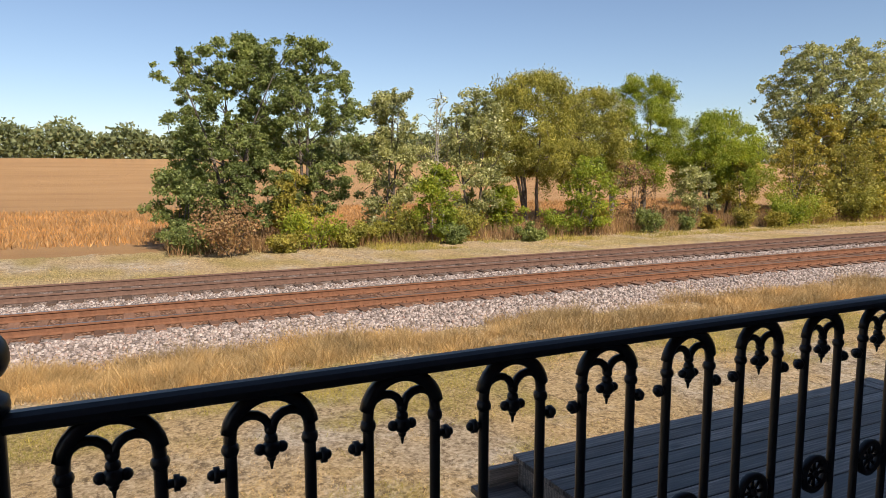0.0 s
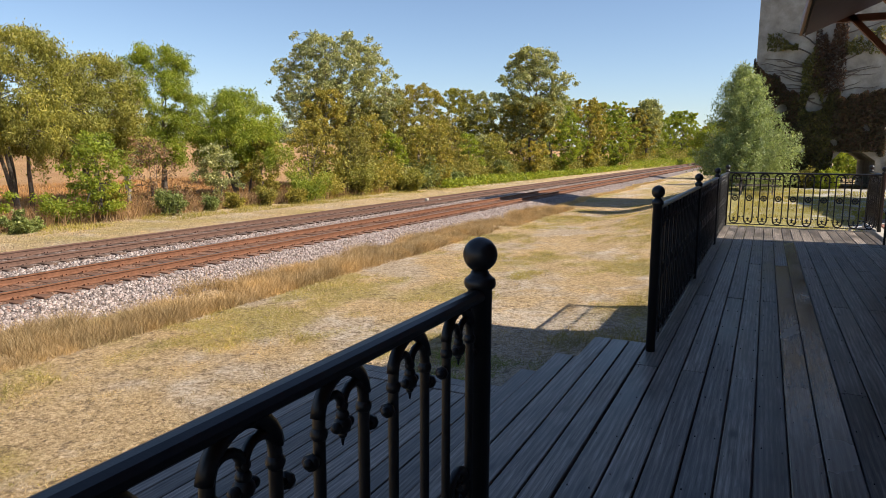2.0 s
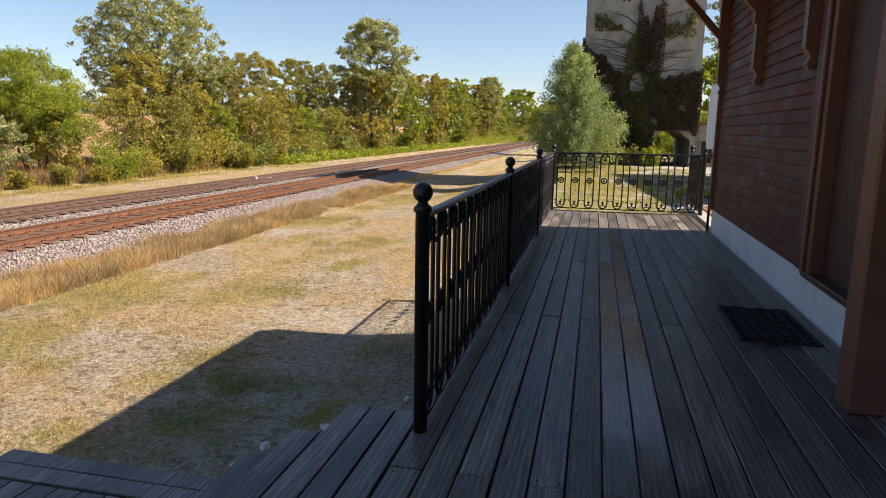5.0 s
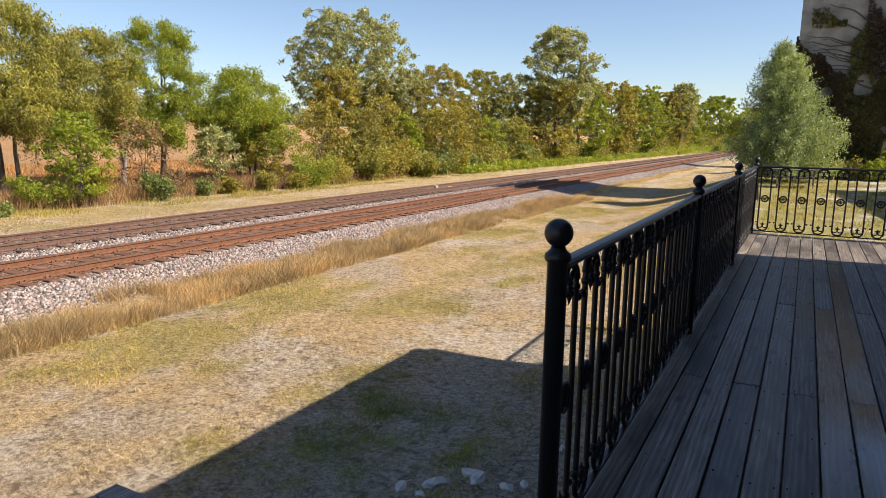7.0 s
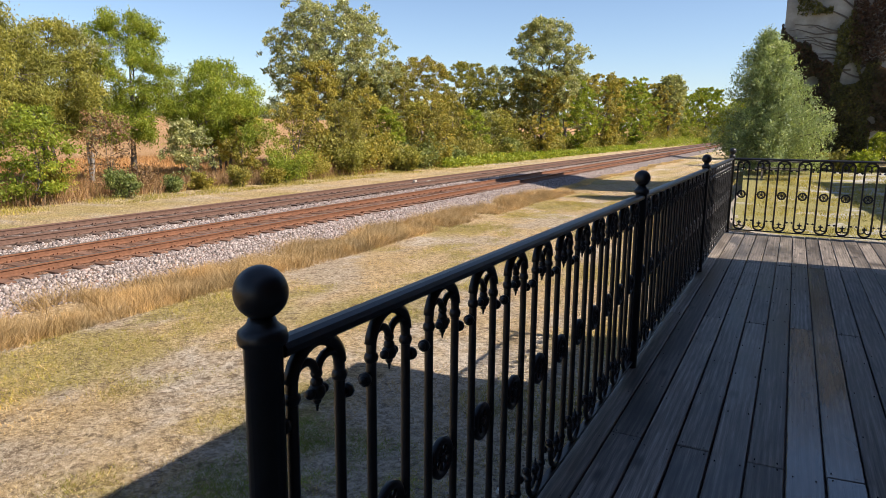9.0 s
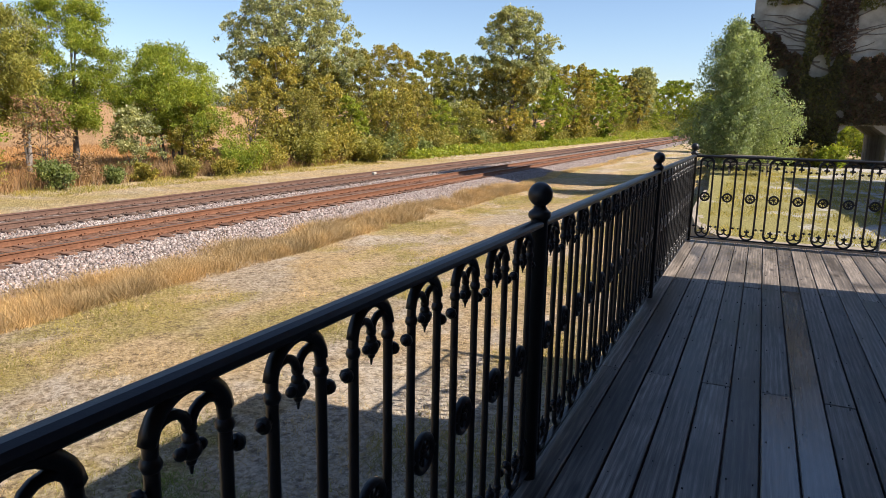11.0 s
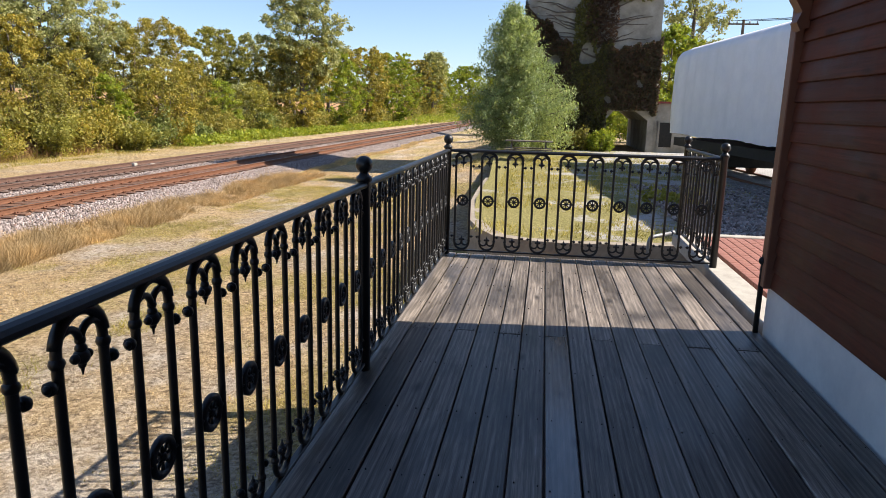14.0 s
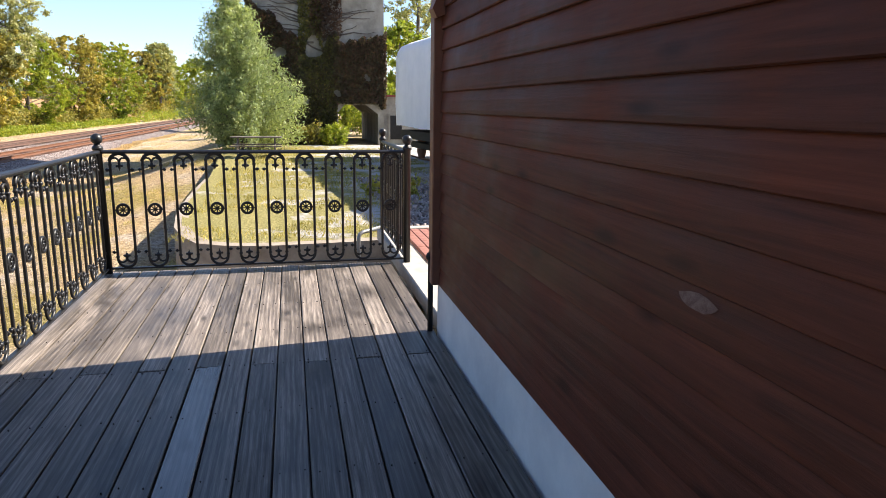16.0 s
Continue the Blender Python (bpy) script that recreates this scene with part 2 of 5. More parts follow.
def make_ground():
    m, t, b = mat("dry_lawn_ground", 0.95, 0, 0.2)
    v = world_pos(t)
    sep = t.nodes.new("ShaderNodeSeparateXYZ")
    t.links.new(v, sep.inputs[0])
    mid = noise_tex(t, v, 1.6, 6, 0.7, 0.5)
    fine = noise_tex(t, v, 22, 6, 0.75)
    grain = noise_tex(t, v, 90, 3, 0.7)
    clod = noise_tex(t, v, 11, 6, 0.85, 0.5)
    f2 = mix(t, 0.45, clod, fine)
    crumb = node(t, "ShaderNodeTexVoronoi", Scale=26.0)
    t.links.new(v, crumb.inputs["Vector"])
    cs = t.nodes.new("ShaderNodeSeparateColor")
    t.links.new(crumb.outputs["Color"], cs.inputs[0])
    f2 = math_node(t, "ADD", f2, math_node(t, "MULTIPLY", math_node(t, "SUBTRACT", cs.outputs[0], 0.5), 0.16))
    straw = ramp(t, f2, [(0.36, (0.26, 0.175, 0.085)), (0.5, (0.52, 0.365, 0.19)), (0.62, (0.7, 0.53, 0.31))])
    soil = ramp(t, f2, [(0.36, (0.22, 0.16, 0.105)), (0.49, (0.44, 0.34, 0.235)), (0.62, (0.63, 0.52, 0.385))])
    green = ramp(t, f2, [(0.37, (0.17, 0.135, 0.04)), (0.5, (0.36, 0.285, 0.085)), (0.62, (0.53, 0.42, 0.165))])
    pale = ramp(t, f2, [(0.36, (0.36, 0.295, 0.23)), (0.6, (0.74, 0.65, 0.54))])
    cov = t.nodes.new("ShaderNodeVertexColor")
    cov.layer_name = "grass_cover"
    cc = t.nodes.new("ShaderNodeSeparateColor")
    t.links.new(cov.outputs["Color"], cc.inputs[0])
    pm = ramp(t, noise_tex(t, world_pos(t, (1, 0.7, 1)), 0.8, 6, 0.7, 0.8), [(0.5, (0, 0, 0)), (0.6, (1, 1, 1))])
    lawn = mix(t, math_node(t, "MULTIPLY", pm, 0.8), soil, pale)
    lawn = mix(t, math_node(t, "MULTIPLY", cc.outputs[1], 0.85), lawn, straw)
    lawn = mix(t, math_node(t, "MULTIPLY", cc.outputs[0], 0.75), lawn, green)
    specks = ramp(t, noise_tex(t, v, 5.5, 8, 0.85, 0.4), [(0.425, (0.75, 0.75, 0.75)), (0.46, (0, 0, 0))])
    lawn = mix(t, specks, lawn, (0.15, 0.105, 0.065))
    # bare trodden soil along the deck, its colour also raised to brighten the shade
    nearm = ramp(t, math_node(t, "ADD", math_node(t, "MULTIPLY", sep.outputs[0], 0.11), math_node(t, "MULTIPLY", mid, 1.1)), [(0.0, (0, 0, 0)), (0.22, (1, 1, 1))])
    trod_lift = ramp(t, f2, [(0.34, (0.3, 0.245, 0.19)), (0.5, (0.6, 0.51, 0.41)), (0.62, (0.78, 0.69, 0.575))])
    trod_lift = mix(t, specks, trod_lift, (0.2, 0.155, 0.115))
    ym = ramp(t, math_node(t, "ADD", math_node(t, "MULTIPLY", sep.outputs[1], -0.2), math_node(t, "MULTIPLY", mid, 1.0)), [(0.6, (0, 0, 0)), (0.9, (1, 1, 1))])
    lawn = mix(t, math_node(t, "MULTIPLY", math_node(t, "MULTIPLY", nearm, ym), 0.8), lawn, trod_lift)
    # ripe field past the trees
    fn = noise_tex(t, world_pos(t, (0.25, 0.05, 1)), 1.2, 5, 0.6)
    field = ramp(t, mix(t, 0.5, fn, fine), [(0.3, (0.29, 0.16, 0.075)), (0.5, (0.40, 0.235, 0.11)), (0.7, (0.46, 0.29, 0.145))])
    fm = math_node(t, "GREATER_THAN", math_node(t, "ADD", math_node(t, "MULTIPLY", sep.outputs[0], -1.0),
                   math_node(t, "MULTIPLY", mid, 3.0)), 30.0)
    col = mix(t, fm, lawn, field)
    ocol(t, b, col)
    bump(t, b, f2, 1.0, 0.16)
    return m


def make_gravel(name, cols, scale=16):
    m, t, b = mat(name, 0.9, 0, 0.25)
    v = world_pos(t)
    vo = node(t, "ShaderNodeTexVoronoi", Scale=scale)
    t.links.new(v, vo.inputs["Vector"])
    sepc = t.nodes.new("ShaderNodeSeparateColor")
    t.links.new(vo.outputs["Color"], sepc.inputs[0])
    n = len(cols)
    c = ramp(t, sepc.outputs[0], [(i / (n - 1), k) for i, k in enumerate(cols)])
    # shade in the gaps painted into the colour: each stone darkens towards its edge
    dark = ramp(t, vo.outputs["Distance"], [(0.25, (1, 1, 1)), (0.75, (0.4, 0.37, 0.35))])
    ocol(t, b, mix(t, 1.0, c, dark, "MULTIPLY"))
    inv = math_node(t, "SUBTRACT", 1.0, vo.outputs["Distance"])
    bump(t, b, inv, 1.0, 0.04)
    return m


M_GROUND = make_ground()
GREYS = [(0.11, 0.095, 0.085), (0.22, 0.18, 0.165), (0.31, 0.26, 0.24), (0.40, 0.35, 0.325), (0.25, 0.19, 0.17)]
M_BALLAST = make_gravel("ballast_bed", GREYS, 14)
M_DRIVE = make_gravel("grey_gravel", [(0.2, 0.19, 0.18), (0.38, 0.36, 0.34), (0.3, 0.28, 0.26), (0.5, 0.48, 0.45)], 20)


def make_stone():
    m, t, b = mat("ballast_stone", 0.9, 0, 0.25)
    r = rand_value(t, True)
    ocol(t, b, ramp(t, r, [(0, (0.11, 0.085, 0.075)), (0.3, (0.24, 0.195, 0.18)), (0.6, (0.33, 0.275, 0.255)), (0.85, (0.46, 0.4, 0.375)), (1, (0.24, 0.15, 0.12))]))
    return m


M_STONE = make_stone()


# ---- mesh helpers ----
def part(name, bm, material, parent=None, label="", smooth=False):
    if isinstance(bm, bpy.types.Mesh):
        me = bm
    else:
        me = bpy.data.meshes.new(name)
        bm.to_mesh(me)
        bm.free()
        me.materials.append(material)
        if smooth:
            for p in me.polygons:
                p.use_smooth = True
    ob = new(name, me)
    if parent is not None:
        ob.parent = parent
    if label:
        ob["label"] = label
    return ob


def empty(name, label, category, group="", at=(0, 0, 0), kind=""):
    e = new(name)
    e.empty_display_size = 0.1
    e.location = at
    return tagged(e, label, category, group, kind)


def box(bm, c, s, rot=None, bevel=0.0):
    r = bmesh.ops.create_cube(bm, size=1.0)
    vs = r["verts"]
    bmesh.ops.scale(bm, vec=s, verts=vs)
    if bevel > 0:
        es = list({e for v in vs for e in v.link_edges})
        g = bmesh.ops.bevel(bm, geom=es, offset=bevel, segments=1, affect="EDGES")
        vs = list({v for f in g["faces"] for v in f.verts} | {v for v in vs if v.is_valid})
    if rot is not None:
        bmesh.ops.rotate(bm, cent=(0, 0, 0), matrix=rot, verts=vs)
    bmesh.ops.translate(bm, vec=c, verts=vs)
    return vs


def boxmesh(c, s, bevel=0.0, rot=None):
    bm = bmesh.new()
    box(bm, c, s, rot, bevel)
    return bm


def tube(bm, pts, radii, sides=8, closed=False, caps=True):
    """A round tube through the points."""
    pts = [Vector(p) for p in pts]
    if not hasattr(radii, "__len__"):
        radii = [radii] * len(pts)
    n = len(pts)
    rings = []
    ref = None
    for i, p in enumerate(pts):
        a = pts[(i - 1) % n] if (closed or i > 0) else p
        c = pts[(i + 1) % n] if (closed or i < n - 1) else p
        d = (c - a)
        if d.length < 1e-9:
            d = Vector((0, 0, 1))
        d.normalize()
        if ref is None:
            ref = Vector((1, 0, 0)) if abs(d.x) < 0.8 else Vector((0, 1, 0))
        u = (ref - d * ref.dot(d))
        if u.length < 1e-6:
            u = d.orthogonal()
        u.normalize()
        ref = u
        w = d.cross(u)
        rings.append([bm.verts.new(p + (u * math.cos(k * math.tau / sides) + w * math.sin(k * math.tau / sides)) * radii[i]) for k in range(sides)])
    for i in range(n if closed else n - 1):
        r0, r1 = rings[i], rings[(i + 1) % n]
        for k in range(sides):
            bm.faces.new((r0[k], r0[(k + 1) % sides], r1[(k + 1) % sides], r1[k]))
    if caps and not closed:
        bm.faces.new(rings[0][::-1])
        bm.faces.new(rings[-1])


def lathe(bm, profile, at=(0, 0, 0), sides=16):
    """Turns (radius, z) pairs round the z axis."""
    at = Vector(at)
    rings = [[bm.verts.new(at + Vector((r * math.cos(k * math.tau / sides), r * math.sin(k * math.tau / sides), z))) for k in range(sides)] for r, z in profile]
    for r0, r1 in zip(rings, rings[1:]):
        for k in range(sides):
            bm.faces.new((r0[k], r0[(k + 1) % sides], r1[(k + 1) % sides], r1[k]))
    bm.faces.new(rings[0][::-1])
    bm.faces.new(rings[-1])


def ball(bm, c, r, seg=12, rings=8):
    bmesh.ops.create_uvsphere(bm, u_segments=seg, v_segments=rings, radius=r, matrix=Matrix.Translation(c))


def prism(bm, outline, a, b):
    """A straight bar of the (x, z) outline from y = a to y = b."""
    v0 = [bm.verts.new((x, a, z)) for x, z in outline]
    v1 = [bm.verts.new((x, b, z)) for x, z in outline]
    n = len(outline)
    for i in range(n):
        bm.faces.new((v0[i], v0[(i + 1) % n], v1[(i + 1) % n], v1[i]))
    bm.faces.new(v0[::-1])
    bm.faces.new(v1)
    bmesh.ops.recalc_face_normals(bm, faces=bm.faces[:])


def pyobj(name, verts, faces, material, parent=None, label="", smooth=False):
    me = bpy.data.meshes.new(name)
    me.from_pydata(verts, [], faces)
    me.materials.append(material)
    if smooth:
        for p in me.polygons:
            p.use_smooth = True
    me.update()
    return part(name, me, material, parent, label)


def fast_faces(name, V, material, parent=None, label=""):
    """Many loose faces of one kind: V has the shape (n, corners, 3)."""
    n, k = V.shape[:2]
    me = bpy.data.meshes.new(name)
    me.vertices.add(n * k)
    me.vertices.foreach_set("co", np.asarray(V, dtype=np.float32).reshape(-1))
    me.loops.add(n * k)
    me.loops.foreach_set("vertex_index", np.arange(n * k, dtype=np.int32))
    me.polygons.add(n)
    me.polygons.foreach_set("loop_start", np.arange(0, n * k, k, dtype=np.int32))
    me.update(calc_edges=True)
    me.validate()
    me.materials.append(material)
    return part(name, me, material, parent, label)


def leaf_faces(P, size, rng, aspect=0.6, droop=0.0, corners=3):
    """Small leaves at the points P, turned at random: pointed triangles, or diamonds with four corners."""
    n = len(P)
    d = rng.normal(size=(n, 3))
    d[:, 2] -= droop
    d /= np.linalg.norm(d, axis=1)[:, None]
    e = rng.normal(size=(n, 3))
    e -= d * (e * d).sum(1)[:, None]
    e /= np.linalg.norm(e, axis=1)[:, None]
    s = (size * rng.uniform(0.6, 1.3, n))[:, None]
    V = np.empty((n, corners, 3))
    if corners == 3:
        V[:, 0] = P - d * s * 0.35 + e * s * aspect * 0.6
        V[:, 1] = P + d * s * 0.65
        V[:, 2] = P - d * s * 0.35 - e * s * aspect * 0.6
    else:
        V[:, 0] = P - d * s * 0.5
        V[:, 1] = P + e * s * aspect * 0.5
        V[:, 2] = P + d * s * 0.5
        V[:, 3] = P - e * s * aspect * 0.5
    return V


def in_balls(rng, C, R, idx, flat=0.8):
    """Points inside the balls (C, R)[idx], with a few stragglers just outside."""
    n = len(idx)
    o = rng.normal(size=(n, 3))
    o /= np.linalg.norm(o, axis=1)[:, None]
    r = rng.uniform(0, 1, n) ** 0.5
    r = np.where(rng.uniform(0, 1, n) < 0.16, r * 1.55, r)
    return C[idx] + o * (R[idx] * r)[:, None] * np.array([1, 1, flat])


# ---- ground ----
def smooth01(a, b, x):
    u = min(1.0, max(0.0, (x - a) / (b - a)))
    return u * u * (3 - 2 * u)


def step01(a, b, v):
    return min(1.0, max(0.0, (v - a) / (b - a)))


def green_cover(x, y):
    """Where yellow-green grass has held out in the lawn; above about 0.1 it stands thick."""
    return noise.noise((x * 0.42, y * 0.3, 8)) + 0.55 * noise.noise((x * 1.5, y * 1.1, 8)) + 0.2 * noise.noise((x * 5, y * 4, 8))


def straw_cover(x, y):
    """Where dry straw-coloured grass covers the soil."""
    return noise.noise((x * 0.5, y * 0.36, 3)) + 0.55 * noise.noise((x * 1.8, y * 1.4, 3)) + 0.25 * noise.noise((x * 5, y * 4, 3)) + 0.2


def ground_z(x, y):
    z = -1.85
    up = smooth01(4, 26, y) * smooth01(-7, -1, x)      # rises towards the tower
    z += 1.35 * up
    z += 0.22 * smooth01(-3.0, 0.0, x) * (1 - smooth01(2, 8, y)) * (1 - up)
    z += 6.3 * smooth01(-40, -175, x)
    near = math.exp(-((x + 8) ** 2 + (y + 2) ** 2) / 900)
    z += 0.05 * near * noise.noise((x * 0.35, y * 0.35, 0))
    return z


def steps(a, b, fine_a, fine_b, d, grow=1.18):
    out = list(np.arange(fine_a, fine_b + 1e-6, d))
    s, p = d, fine_a
    while p > a:
        s *= grow
        p -= s
        out.insert(0, p)
    s, p = d, fine_b
    while p < b:
        s *= grow
        p += s
        out.append(p)
    return out


GX = steps(-2500, 2500, -11, 1, 0.25, 1.12)
GY = steps(-2500, 2500, -20, 24, 0.25, 1.12)
gv = [(x, y, ground_z(x, y)) for y in GY for x in GX]
nx = len(GX)
gf = [(j * nx + i, j * nx + i + 1, (j + 1) * nx + i + 1, (j + 1) * nx + i) for j in range(len(GY) - 1) for i in range(nx - 1)]
ground = pyobj("ground", gv, gf, M_GROUND, smooth=True)
cover = ground.data.color_attributes.new("grass_cover", "FLOAT_COLOR", "POINT")
cover.data.foreach_set("color", [c for x, y, z in gv for c in (step01(-0.04, 0.3, green_cover(x, y)), step01(-0.12, 0.2, straw_cover(x, y)), 0.0, 1.0)])
tagged(ground, "dry patchy lawn with bare soil and a ripe field beyond", "ground", kind="structure")

# ---- railway ----
RAIL_Z = -1.45
TRACKS = ((-13.88, M_RAILSIDE, M_RAILHEAD, "rust-red"), (-17.72, M_OLDRAIL, M_OLDRAIL, "dull brown"))
Y0, Y1 = -70.0, 420.0


def rail_outline(x):
    z = RAIL_Z
    return [(x - 0.07, z - 0.17), (x + 0.07, z - 0.17), (x + 0.07, z - 0.155), (x + 0.012, z - 0.13), (x + 0.012, z - 0.045),
            (x + 0.036, z - 0.035), (x + 0.036, z - 0.006), (x + 0.028, z), (x - 0.028, z), (x - 0.036, z - 0.006), (x - 0.036, z - 0.035),
            (x - 0.012, z - 0.045), (x - 0.012, z - 0.13), (x - 0.07, z - 0.155)]


def tie_mesh(seed):
    rng = random.Random(seed)
    bm = boxmesh((0, 0, 0), (2.55 + rng.uniform(-.05, .08), 0.22, 0.17), 0.012)
    for v in bm.verts:
        v.co += Vector((rng.uniform(-.015, .015), rng.uniform(-.008, .008), rng.uniform(-.006, .006)))
    me = bpy.data.meshes.new("tie")
    bm.to_mesh(me)
    bm.free()
    return me


M_TIE = make_wood("old_tie_wood", (0.055, 0.035, 0.025), (0.17, 0.11, 0.08), along=(0.08, 1, 1), rough=0.85, tone=0.7)
M_TIE2 = make_wood("rust_stained_tie_wood", (0.1, 0.05, 0.032), (0.25, 0.135, 0.085), along=(0.08, 1, 1), rough=0.85, tone=0.6)
bed = bmesh.new()
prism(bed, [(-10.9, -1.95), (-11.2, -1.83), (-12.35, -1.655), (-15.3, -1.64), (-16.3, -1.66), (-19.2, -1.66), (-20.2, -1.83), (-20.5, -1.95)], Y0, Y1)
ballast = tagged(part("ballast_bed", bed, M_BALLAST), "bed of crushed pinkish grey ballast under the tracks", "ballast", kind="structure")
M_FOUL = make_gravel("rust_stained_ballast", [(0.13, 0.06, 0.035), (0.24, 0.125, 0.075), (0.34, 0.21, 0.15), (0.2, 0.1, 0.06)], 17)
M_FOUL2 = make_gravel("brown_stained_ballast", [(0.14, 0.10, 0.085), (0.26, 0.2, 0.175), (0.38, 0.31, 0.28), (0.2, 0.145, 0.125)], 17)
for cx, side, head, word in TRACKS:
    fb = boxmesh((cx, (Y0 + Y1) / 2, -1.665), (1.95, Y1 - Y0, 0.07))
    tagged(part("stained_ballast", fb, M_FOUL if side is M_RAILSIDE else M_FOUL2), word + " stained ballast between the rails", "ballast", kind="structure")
    track = empty("railway_track", word + " steel rails spiked to wooden ties on ballast", "railway track", "two parallel tracks", (0, 0, 0))
    for sx in (-0.7525, 0.7525):
        bm = bmesh.new()
        prism(bm, rail_outline(cx + sx), Y0, Y1)
        r = part("rail", bm, side, track)
        bm = boxmesh((cx + sx, (Y0 + Y1) / 2, RAIL_Z + 0.001), (0.05, Y1 - Y0, 0.006))
        part("running_surface", bm, head, r, "worn rail head")
    tm = M_TIE2 if side is M_RAILSIDE else M_TIE
    ties = [tie_mesh(i) for i in range(4)]
    for me in ties:
        me.materials.append(tm)
    rng = random.Random(5)
    y = -40.0
    k = 0
    rest = bmesh.new()
    while y < 230:
        a = rng.uniform(-1.2, 1.2)
        dx = rng.uniform(-0.06, 0.06)
        if -24 <= y <= 60:
            t = part("tie", ties[k % 4], tm, track)
            t.matrix_basis = pose(cx + dx, y, RAIL_Z - 0.245 + rng.uniform(-0.012, 0.008), 0, 0, a)
        else:
            box(rest, (cx + dx, y, RAIL_Z - 0.245), (2.55, 0.22, 0.17))
        k += 1
        y += 0.53 + rng.uniform(-0.02, 0.02)
    far = part("far_tie_row", rest, tm, track)
    far["kind"] = "stuff"
    me_plate = bpy.data.meshes.new("tie_plate")
    plate = boxmesh((0, 0, 0), (0.36, 0.18, 0.016))
    for px in (-0.13, 0.13):
        for py in (-0.05, 0.05):
            box(plate, (px, py, 0.022), (0.045, 0.045, 0.03))
    plate.to_mesh(me_plate)
    plate.free()
    me_plate.materials.append(side)
    for yy in np.arange(-14, 21, 0.53):
        for sx in (-0.7525, 0.7525):
            o = part("tie_plate", me_plate, side, track)
            o.location = (cx + sx, float(yy), RAIL_Z - 0.157)


def stones(name, n, place, size, material, label, seed=1):
    """Loose stones: bent cubes, joined into one mesh."""
    rng = np.random.default_rng(seed)
    base = np.array([(-1, -1, -1), (1, -1, -1), (1, 1, -1), (-1, 1, -1), (-1, -1, 1), (1, -1, 1), (1, 1, 1), (-1, 1, 1)], float) * 0.5
    F = np.array([(4, 5, 6, 7), (0, 1, 5, 4), (1, 2, 6, 5), (2, 3, 7, 6), (3, 0, 4, 7)])
    P = place(rng, n)
    n = len(P)
    V = base[None] * (size * rng.uniform(0.5, 1.4, (n, 1, 1))) * rng.uniform(0.6, 1.2, (n, 1, 3))
    V += rng.normal(size=V.shape) * size * 0.14
    a, c = rng.uniform(0, 6.28, n), rng.uniform(-0.7, 0.7, n)
    ca, sa, cc, sc = np.cos(a), np.sin(a), np.cos(c), np.sin(c)
    x, y, z = V[..., 0], V[..., 1], V[..., 2]
    y, z = y * cc[:, None] - z * sc[:, None], y * sc[:, None] + z * cc[:, None]
    x, y = x * ca[:, None] - y * sa[:, None], x * sa[:, None] + y * ca[:, None]
    V = np.stack([x, y, z], -1) + P[:, None]
    faces = (F[None] + (np.arange(n) * 8)[:, None, None]).reshape(-1, 4)
    me = bpy.data.meshes.new(name)
    me.vertices.add(n * 8)
    me.vertices.foreach_set("co", V.astype(np.float32).reshape(-1))
    me.loops.add(n * 20)
    me.loops.foreach_set("vertex_index", faces.astype(np.int32).reshape(-1))
    me.polygons.add(n * 5)
    me.polygons.foreach_set("loop_start", np.arange(0, n * 20, 4, dtype=np.int32))
    me.update(calc_edges=True)
    me.materials.append(material)
    return tagged(part(name, me, material), label, "stones", kind="stuff")


def bed_z(x):
    return np.interp(x, [-20.5, -20.2, -19.2, -16.3, -15.3, -12.35, -11.2, -10.9], [-1.95, -1.83, -1.66, -1.66, -1.64, -1.655, -1.83, -1.9])


def on_shoulder(rng, n):
    y = -22 + 74 * rng.uniform(0, 1, n) ** 1.5
    x = rng.uniform(-12.6, -10.75, n)
    return np.stack([x, y, bed_z(x) + 0.01], 1)


def between_tracks(rng, n):
    y = -22 + 70 * rng.uniform(0, 1, n) ** 1.4
    x = rng.uniform(-16.5, -15.1, n)
    return np.stack([x, y, bed_z(x) + 0.012], 1)


stones("ballast_stones", 40000, on_shoulder, 0.042, M_STONE, "loose pinkish grey ballast stones on the track shoulder", 3)
stones("ballast_stones", 16000, between_tracks, 0.042, M_STONE, "loose pale ballast stones between the tracks", 4)

# ---- deck ----
EDGE_L, WALL_X, DECK_END = -0.045, 2.45, 0.06
BW = 0.1495
board_cache = {}


def board(w, l, material=M_DECK, h=0.038):
    key = (round(w, 3), round(l, 2), material.name)
    if key not in board_cache:
        bm = boxmesh((0, 0, -h / 2), (w, l, h), 0.004)
        me = bpy.data.meshes.new("board")
        bm.to_mesh(me)
        bm.free()
        me.materials.append(material)
        board_cache[key] = me
    return board_cache[key]


